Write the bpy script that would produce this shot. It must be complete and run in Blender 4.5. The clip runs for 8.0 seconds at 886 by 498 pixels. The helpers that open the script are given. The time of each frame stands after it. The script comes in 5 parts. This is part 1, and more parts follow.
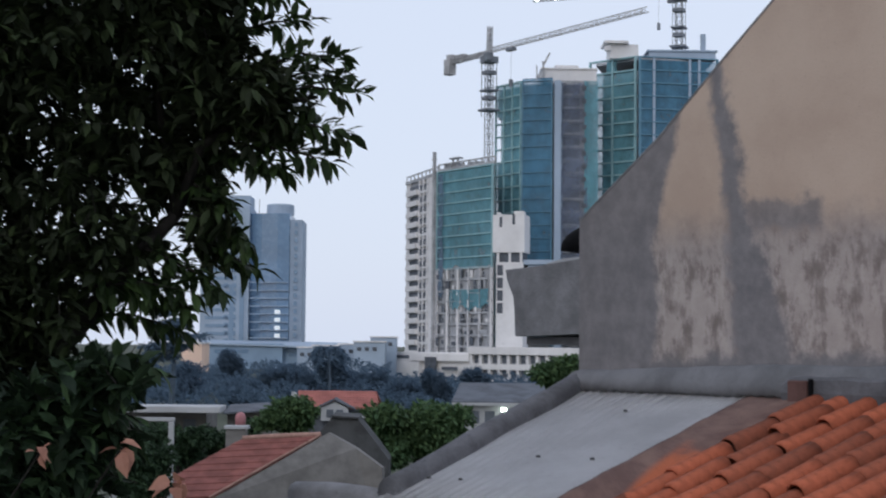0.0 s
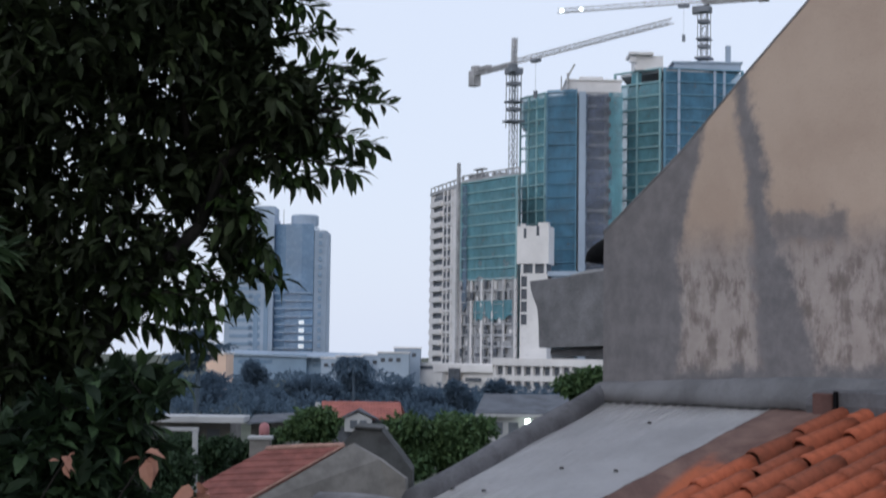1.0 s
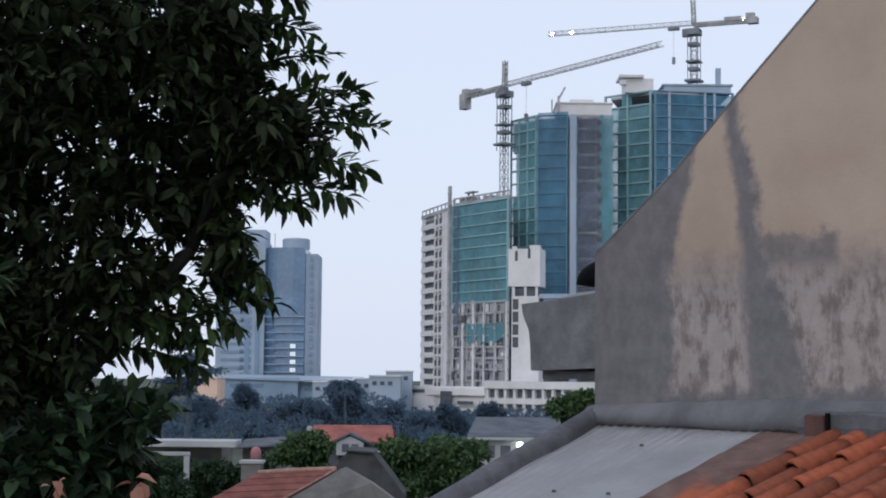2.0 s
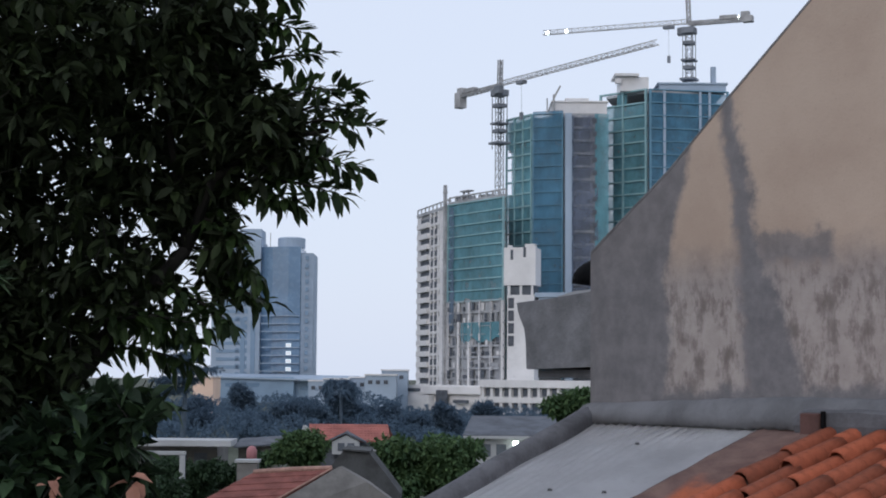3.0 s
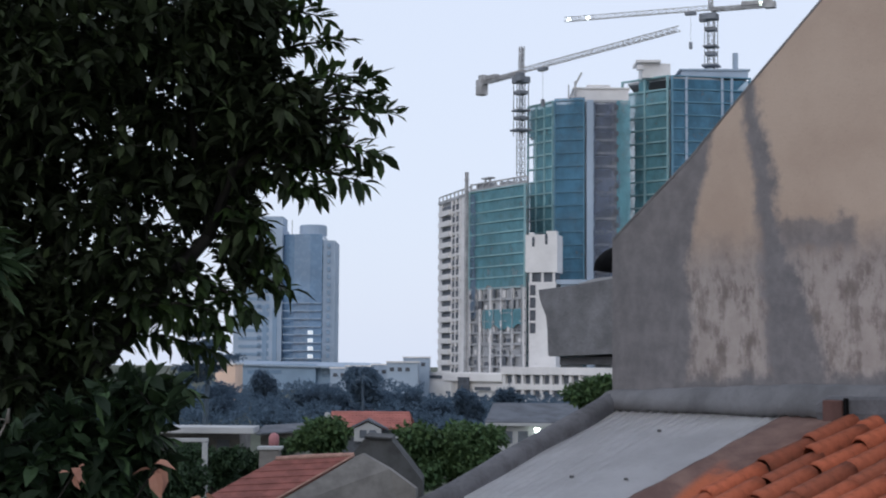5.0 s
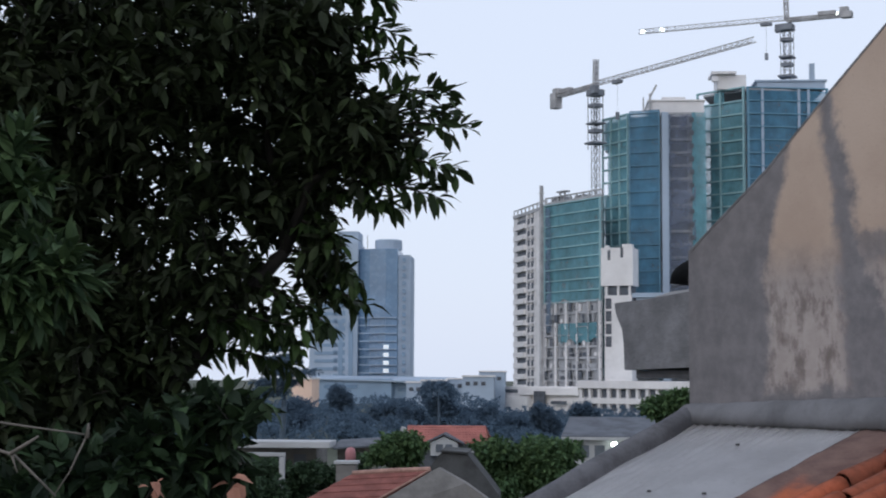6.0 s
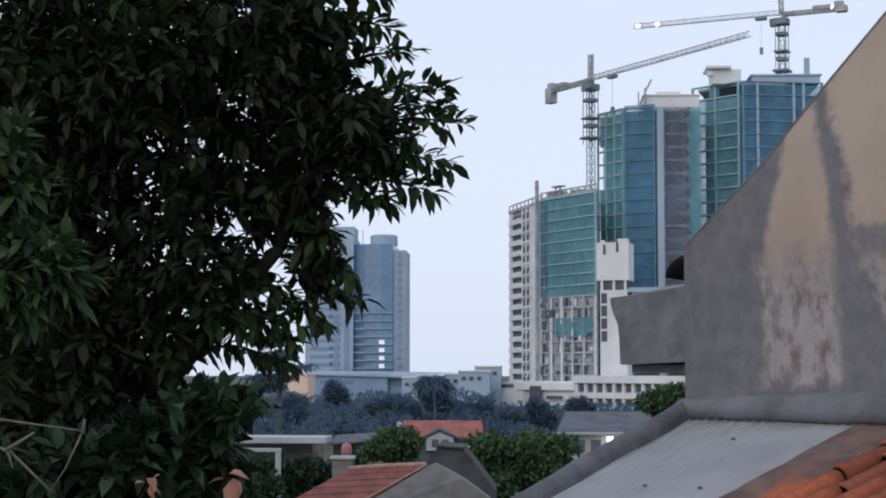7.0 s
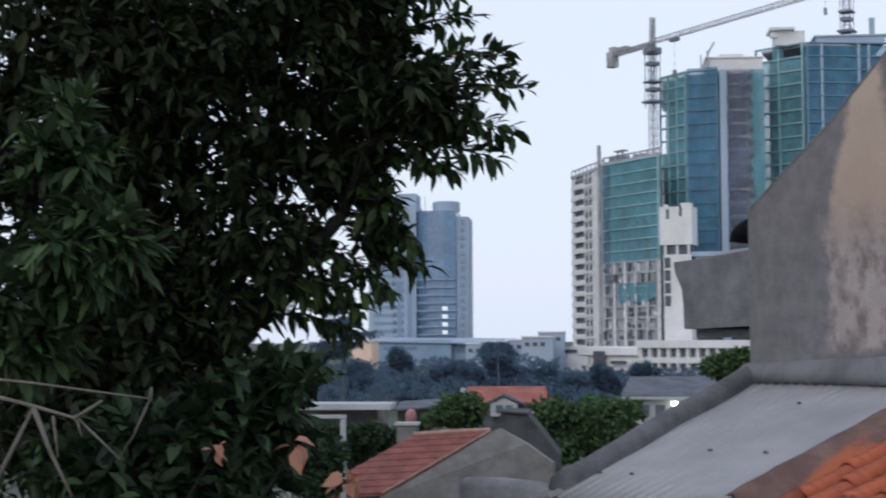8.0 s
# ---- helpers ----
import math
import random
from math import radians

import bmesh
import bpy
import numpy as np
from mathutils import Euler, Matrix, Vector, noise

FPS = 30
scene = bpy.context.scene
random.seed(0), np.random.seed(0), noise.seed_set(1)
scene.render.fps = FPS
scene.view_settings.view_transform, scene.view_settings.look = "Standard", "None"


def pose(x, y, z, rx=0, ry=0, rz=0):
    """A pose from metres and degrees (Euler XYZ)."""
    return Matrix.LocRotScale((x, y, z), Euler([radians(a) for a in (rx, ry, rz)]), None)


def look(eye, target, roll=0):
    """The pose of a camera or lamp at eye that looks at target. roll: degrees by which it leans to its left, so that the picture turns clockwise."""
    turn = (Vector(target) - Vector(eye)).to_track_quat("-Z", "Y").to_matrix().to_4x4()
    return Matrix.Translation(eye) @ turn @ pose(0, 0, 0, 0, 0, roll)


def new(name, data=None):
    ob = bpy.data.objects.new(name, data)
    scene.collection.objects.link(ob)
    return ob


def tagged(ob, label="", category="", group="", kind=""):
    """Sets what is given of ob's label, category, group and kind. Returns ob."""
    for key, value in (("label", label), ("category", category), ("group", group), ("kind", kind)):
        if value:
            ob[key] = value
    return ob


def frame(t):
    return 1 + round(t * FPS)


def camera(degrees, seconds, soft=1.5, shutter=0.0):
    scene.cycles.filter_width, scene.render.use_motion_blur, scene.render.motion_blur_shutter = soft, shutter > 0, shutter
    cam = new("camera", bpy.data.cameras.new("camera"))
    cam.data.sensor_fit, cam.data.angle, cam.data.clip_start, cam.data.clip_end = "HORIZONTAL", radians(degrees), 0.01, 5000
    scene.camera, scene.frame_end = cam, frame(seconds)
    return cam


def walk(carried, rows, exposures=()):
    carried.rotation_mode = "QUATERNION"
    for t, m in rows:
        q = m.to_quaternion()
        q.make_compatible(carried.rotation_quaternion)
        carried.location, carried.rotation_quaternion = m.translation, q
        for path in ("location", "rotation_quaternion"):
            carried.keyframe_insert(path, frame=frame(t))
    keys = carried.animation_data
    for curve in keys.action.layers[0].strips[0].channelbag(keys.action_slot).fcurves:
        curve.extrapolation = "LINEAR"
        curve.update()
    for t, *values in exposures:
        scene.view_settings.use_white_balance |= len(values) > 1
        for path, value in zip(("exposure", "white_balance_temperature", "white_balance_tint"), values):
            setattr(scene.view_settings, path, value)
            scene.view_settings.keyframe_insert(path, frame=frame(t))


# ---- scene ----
from collections import defaultdict
import itertools

# ---- camera: a phone held still on an upper floor, panned by hand ----
EYE = 9.5
cam = camera(30.0, 8.0, soft=1.9, shutter=0.6)
TURNS = [  # seconds, yaw, pitch, roll
    (0.0, -0.454, 3.283, -0.522), (0.1, -0.697, 3.180, -0.542), (0.2, -0.913, 3.547, -0.558), (0.3, -0.661, 3.602, -0.609),
    (0.4, -0.896, 3.682, -0.627), (0.5, -0.705, 3.719, -0.674), (0.6, 0.136, 3.220, -0.732), (0.7, 0.137, 3.021, -0.730),
    (0.8, 0.332, 3.018, -0.742), (0.9, 0.332, 3.097, -0.741), (1.0, 0.369, 3.659, -0.744), (1.2, 0.350, 3.879, -0.755),
    (1.5, 0.282, 4.032, -0.767), (1.7, 0.211, 4.463, -0.650), (3.0, -0.066, 4.421, -0.420), (3.5, 0.000, 4.378, -0.350),
    (4.0, 0.159, 3.994, -0.352), (4.5, 0.396, 3.484, -0.249), (4.7, 0.374, 3.641, -0.320), (5.8, 2.443, 4.442, -0.275),
    (5.9, 2.750, 4.420, -0.232), (6.0, 3.305, 4.445, -0.225), (6.2, 3.407, 4.450, -0.249), (6.5, 3.263, 4.525, -0.264),
    (6.8, 3.180, 4.402, -0.145), (7.0, 3.158, 4.277, -0.067), (7.5, 3.072, 3.838, -0.218), (7.6, 3.301, 3.372, -0.082),
    (7.7, 3.443, 3.093, 0.056), (7.8, 4.222, 3.031, 0.147), (7.9, 4.900, 3.030, 0.206), (8.0, 5.352, 3.113, 0.348),
]
walk(cam, [(t, pose(0, 0, EYE, 90 + pitch, roll, yaw)) for t, yaw, pitch, roll in TURNS],
     [(0.0, -0.02), (0.5, 0.05), (1.5, 0.03), (3.5, 0.01), (4.5, 0.04), (6.5, 0.06), (7.5, 0.06), (8.0, 0.14)])

# ---- light: an even, hazy evening sky and a weak, wide sun behind the viewer ----
world = bpy.data.worlds.new("evening_sky")
scene.world = world
world.use_nodes = True
wn = world.node_tree.nodes
wn.clear()
sky = wn.new("ShaderNodeTexSky")
sky.sky_type = "NISHITA"
sky.sun_disc = False
sky.sun_elevation = radians(12)
sky.sun_rotation = radians(200)
sky.air_density, sky.dust_density, sky.ozone_density = 1.0, 2.0, 1.5
dim = wn.new("ShaderNodeVectorMath")
dim.operation = "SCALE"
dim.inputs["Scale"].default_value = 0.10
veil = wn.new("ShaderNodeMix")
veil.data_type = "RGBA"
veil.inputs["Factor"].default_value = 0.86
veil.inputs["B"].default_value = (0.768, 0.848, 1.03, 1)
sky_out = wn.new("ShaderNodeBackground")
world_out = wn.new("ShaderNodeOutputWorld")
wl = world.node_tree.links
wl.new(sky.outputs[0], dim.inputs[0])
wl.new(dim.outputs[0], veil.inputs["A"])
wl.new(veil.outputs["Result"], sky_out.inputs["Color"])
sky_out.inputs["Strength"].default_value = 1.0
wl.new(sky_out.outputs[0], world_out.inputs["Surface"])
sun_data = bpy.data.lights.new("sun", "SUN")
sun_data.energy, sun_data.angle, sun_data.color = 0.5, radians(25), (1.0, 0.97, 0.93)
sun = new("sun", sun_data)
sun.matrix_world = look((-20, -60, 40), (0, 0, 0))


# ---- materials ----
def node(nt, kind, **inputs):
    n = nt.nodes.new(kind)
    for key, value in inputs.items():
        n.inputs[key.replace("_", " ")].default_value = value
    return n


def blend(nt, fac, a, b):
    """Mix two colours (sockets or tuples) by a factor (socket or number)."""
    m = nt.nodes.new("ShaderNodeMix")
    m.data_type = "RGBA"
    for slot, v in ((0, fac), (6, a), (7, b)):
        if isinstance(v, (int, float)):
            m.inputs[slot].default_value = v
        elif isinstance(v, tuple):
            m.inputs[slot].default_value = (*v, 1)
        else:
            nt.links.new(v, m.inputs[slot])
    return m.outputs[2]


def calc(nt, op, a, b=0.0, c=0.0):
    m = nt.nodes.new("ShaderNodeMath")
    m.operation = op
    for i, v in enumerate((a, b, c)):
        if isinstance(v, (int, float)):
            m.inputs[i].default_value = v
        else:
            nt.links.new(v, m.inputs[i])
    return m.outputs[0]


def ramp(nt, v, lo, hi, to0=0.0, to1=1.0):
    m = nt.nodes.new("ShaderNodeMapRange")
    m.interpolation_type = "SMOOTHSTEP"
    nt.links.new(v, m.inputs["Value"])
    for key, x in (("From Min", lo), ("From Max", hi), ("To Min", to0), ("To Max", to1)):
        m.inputs[key].default_value = x
    return m.outputs[0]


def grain(nt, vec, scale, detail=4.0, rough=0.6, stretch=None):
    if stretch:
        mp = nt.nodes.new("ShaderNodeMapping")
        mp.inputs["Scale"].default_value = stretch
        nt.links.new(vec, mp.inputs["Vector"])
        vec = mp.outputs[0]
    n = node(nt, "ShaderNodeTexNoise", Scale=scale, Detail=detail, Roughness=rough)
    nt.links.new(vec, n.inputs["Vector"])
    return n.outputs["Fac"]


def shell(name, rough=0.8, metal=0.0, spec=0.3):
    m = bpy.data.materials.new(name)
    m.use_nodes = True
    nt = m.node_tree
    b = nt.nodes["Principled BSDF"]
    b.inputs["Roughness"].default_value = rough
    b.inputs["Metallic"].default_value = metal
    b.inputs["Specular IOR Level"].default_value = spec
    tc = nt.nodes.new("ShaderNodeTexCoord")
    return m, nt, b, tc.outputs["Object"]


def relief(nt, b, height, dist, strength=1.0):
    bp = node(nt, "ShaderNodeBump", Strength=strength, Distance=dist)
    nt.links.new(height, bp.inputs["Height"])
    nt.links.new(bp.outputs[0], b.inputs["Normal"])


def paint(name, col, rough=0.8, metal=0.0, coarse=1.5, fine=25.0, vary=0.3, bump=0.004, stretch=None, spec=0.3, pieces=0.0, dirt=(0.08, 0.075, 0.07)):
    """A weathered surface: colour varied at two scales, dirt in blotches, fine relief; pieces: how much single objects differ."""
    m, nt, b, vec = shell(name, rough, metal, spec)
    g1, g2 = grain(nt, vec, coarse, 5, 0.6, stretch), grain(nt, vec, fine, 3, 0.6, stretch)
    lo, hi = tuple(c * (1 - vary) for c in col), tuple(min(1, c * (1 + vary * 0.6)) for c in col)
    c = blend(nt, ramp(nt, g1, 0.3, 0.7), lo, hi)
    c = blend(nt, ramp(nt, g2, 0.55, 0.8, 0, vary), c, dirt)
    if pieces:
        info = nt.nodes.new("ShaderNodeObjectInfo")
        c = blend(nt, calc(nt, "MULTIPLY", info.outputs["Random"], pieces), c, dirt)
    nt.links.new(c, b.inputs["Base Color"])
    nt.links.new(ramp(nt, g2, 0.2, 0.8, rough - 0.08, min(1, rough + 0.1)), b.inputs["Roughness"])
    relief(nt, b, g2, bump)
    return m


def glow(name, col, power):
    m, nt, b, vec = shell(name, 0.4)
    b.inputs["Base Color"].default_value = (*col, 1)
    b.inputs["Emission Color"].default_value = (*col, 1)
    b.inputs["Emission Strength"].default_value = power
    return m


def leafy(name, col, tip, rough=0.5, see=0.25, few=1.0, gloss=0.12):
    """Leaf surface: every leaf a little different, light coming weakly through; few: how rare the pale leaves are."""
    m, nt, b, vec = shell(name, rough, 0, gloss)
    geo = nt.nodes.new("ShaderNodeNewGeometry")
    c = blend(nt, calc(nt, "POWER", geo.outputs["Random Per Island"], few), col, tip)
    c = blend(nt, ramp(nt, grain(nt, vec, 3.0), 0.35, 0.7, 0, 0.5), c, tuple(x * 0.5 for x in col))
    nt.links.new(c, b.inputs["Base Color"])
    tr = nt.nodes.new("ShaderNodeBsdfTranslucent")
    nt.links.new(c, tr.inputs["Color"])
    mix = node(nt, "ShaderNodeMixShader", Fac=see)
    nt.links.new(b.outputs[0], mix.inputs[1])
    nt.links.new(tr.outputs[0], mix.inputs[2])
    nt.links.new(mix.outputs[0], nt.nodes["Material Output"].inputs["Surface"])
    return m


def netting(name, col, thin=0.3):
    """Woven safety net: part of the light goes straight through."""
    m, nt, b, vec = shell(name, 0.8, 0, 0.1)
    g = grain(nt, vec, 0.12, 5, 0.7, (1, 1, 0.35))
    c = blend(nt, ramp(nt, g, 0.3, 0.7), tuple(x * 0.72 for x in col), tuple(x * 1.25 for x in col))
    nt.links.new(c, b.inputs["Base Color"])
    tr = nt.nodes.new("ShaderNodeBsdfTransparent")
    mix = nt.nodes.new("ShaderNodeMixShader")
    nt.links.new(ramp(nt, grain(nt, vec, 0.25, 4, 0.7), 0.35, 0.75, thin * 0.5, thin * 1.5), mix.inputs[0])
    nt.links.new(b.outputs[0], mix.inputs[1])
    nt.links.new(tr.outputs[0], mix.inputs[2])
    nt.links.new(mix.outputs[0], nt.nodes["Material Output"].inputs["Surface"])
    return m


def gable_plaster():
    """Old ochre plaster patched with cement: a grey corner, a slanting repaired crack, a smear, flaked streaks, a damp foot."""
    m, nt, b, vec = shell("gable_plaster", 0.9, 0, 0.15)
    sep = nt.nodes.new("ShaderNodeSeparateXYZ")
    nt.links.new(vec, sep.inputs[0])
    wob = calc(nt, "SUBTRACT", grain(nt, vec, 3.5, 5, 0.6), 0.5)
    wob2 = calc(nt, "SUBTRACT", grain(nt, vec, 14.0, 4, 0.6), 0.5)
    x = calc(nt, "ADD", calc(nt, "ADD", sep.outputs[0], calc(nt, "MULTIPLY", wob, 0.22)), calc(nt, "MULTIPLY", wob2, 0.05))
    z = calc(nt, "ADD", calc(nt, "ADD", sep.outputs[2], calc(nt, "MULTIPLY", wob, 0.25)), calc(nt, "MULTIPLY", wob2, 0.07))
    big, mid, fine = grain(nt, vec, 1.6, 5, 0.6), grain(nt, vec, 7.0, 5, 0.65), grain(nt, vec, 60.0, 3, 0.6)
    streak = grain(nt, vec, 6.5, 6, 0.7, (1.3, 1, 0.6))
    ochre = blend(nt, ramp(nt, big, 0.3, 0.7), (0.45, 0.345, 0.28), (0.53, 0.42, 0.345))
    # the lower part has lost its paint: pinkish grey render, paler flakes
    bare = blend(nt, ramp(nt, mid, 0.35, 0.65), (0.245, 0.207, 0.197), (0.36, 0.315, 0.30))
    c = blend(nt, ramp(nt, z, 1.02, 0.72), ochre, bare)
    flake = calc(nt, "MULTIPLY", ramp(nt, streak, 0.45, 0.53), ramp(nt, z, 0.92, 0.62))
    c = blend(nt, calc(nt, "MULTIPLY", flake, 0.5), c, (0.50, 0.445, 0.42))
    dark = calc(nt, "MULTIPLY", ramp(nt, streak, 0.47, 0.36), ramp(nt, z, 0.95, 0.60))
    c = blend(nt, calc(nt, "MULTIPLY", dark, 0.42), c, (0.13, 0.115, 0.10))
    pits = calc(nt, "MULTIPLY", ramp(nt, grain(nt, vec, 26.0, 5, 0.75, (1.2, 1, 0.7)), 0.62, 0.70), ramp(nt, z, 1.0, 0.55))
    c = blend(nt, calc(nt, "MULTIPLY", calc(nt, "MULTIPLY", pits, ramp(nt, big, 0.45, 0.6)), 0.8), c, (0.10, 0.09, 0.085))
    cement = blend(nt, ramp(nt, mid, 0.3, 0.7), (0.160, 0.155, 0.166), (0.228, 0.218, 0.228))
    # corner strip, growing wider towards the rake
    edge = calc(nt, "ADD", 0.66, calc(nt, "MULTIPLY", calc(nt, "MAXIMUM", calc(nt, "SUBTRACT", z, 0.85), 0.0), 0.27))
    left = ramp(nt, calc(nt, "SUBTRACT", x, edge), 0.035, -0.035)
    # slanting repaired crack
    mid_x = calc(nt, "SUBTRACT", 1.47, calc(nt, "MULTIPLY", calc(nt, "MAXIMUM", calc(nt, "SUBTRACT", z, 0.1), 0.0), 0.215))
    half = calc(nt, "ADD", 0.078, calc(nt, "MULTIPLY", calc(nt, "MAXIMUM", calc(nt, "SUBTRACT", 1.05, z), 0.0), 0.13))
    crack = ramp(nt, calc(nt, "SUBTRACT", calc(nt, "ABSOLUTE", calc(nt, "SUBTRACT", x, mid_x)), half), 0.05, -0.05)
    smear = calc(nt, "MULTIPLY", calc(nt, "MULTIPLY", ramp(nt, calc(nt, "ABSOLUTE", calc(nt, "SUBTRACT", z, 0.91)), 0.13, 0.05), ramp(nt, x, 1.95, 1.82)), ramp(nt, x, 1.2, 1.3))
    foot = ramp(nt, z, 0.20, 0.10)
    mask = calc(nt, "MAXIMUM", calc(nt, "MAXIMUM", left, crack), calc(nt, "MAXIMUM", calc(nt, "MULTIPLY", smear, 0.8), foot))
    c = blend(nt, calc(nt, "MULTIPLY", mask, 0.95), c, cement)
    c = blend(nt, ramp(nt, fine, 0.55, 0.85, 0, 0.25), c, (0.12, 0.11, 0.10))
    nt.links.new(c, b.inputs["Base Color"])
    relief(nt, b, calc(nt, "ADD", calc(nt, "MULTIPLY", mid, 1.5), calc(nt, "ADD", fine, calc(nt, "MULTIPLY", streak, 1.2))), 0.0012)
    return m


def verge():
    m, nt, b, vec = shell("verge_mortar", 0.95, 0, 0.2)
    sep = nt.nodes.new("ShaderNodeSeparateXYZ")
    nt.links.new(vec, sep.inputs[0])
    g, f = grain(nt, vec, 5, 5, 0.6), grain(nt, vec, 45, 3, 0.6)
    c = blend(nt, ramp(nt, g, 0.3, 0.7), (0.13, 0.082, 0.075), (0.215, 0.14, 0.12))
    low = calc(nt, "ADD", calc(nt, "MULTIPLY", sep.outputs[1], -1.0), calc(nt, "MULTIPLY", calc(nt, "SUBTRACT", g, 0.5), 0.5))
    side = calc(nt, "SUBTRACT", calc(nt, "ADD", sep.outputs[0], calc(nt, "MULTIPLY", sep.outputs[1], 0.262)), 1.42)
    dust = calc(nt, "MULTIPLY", ramp(nt, low, 0.72, 0.92), ramp(nt, side, 0.0, 0.06))
    c = blend(nt, dust, c, (0.42, 0.125, 0.065))
    c = blend(nt, ramp(nt, f, 0.55, 0.8, 0, 0.35), c, (0.07, 0.06, 0.055))
    nt.links.new(c, b.inputs["Base Color"])
    relief(nt, b, calc(nt, "ADD", f, g), 0.006)
    return m


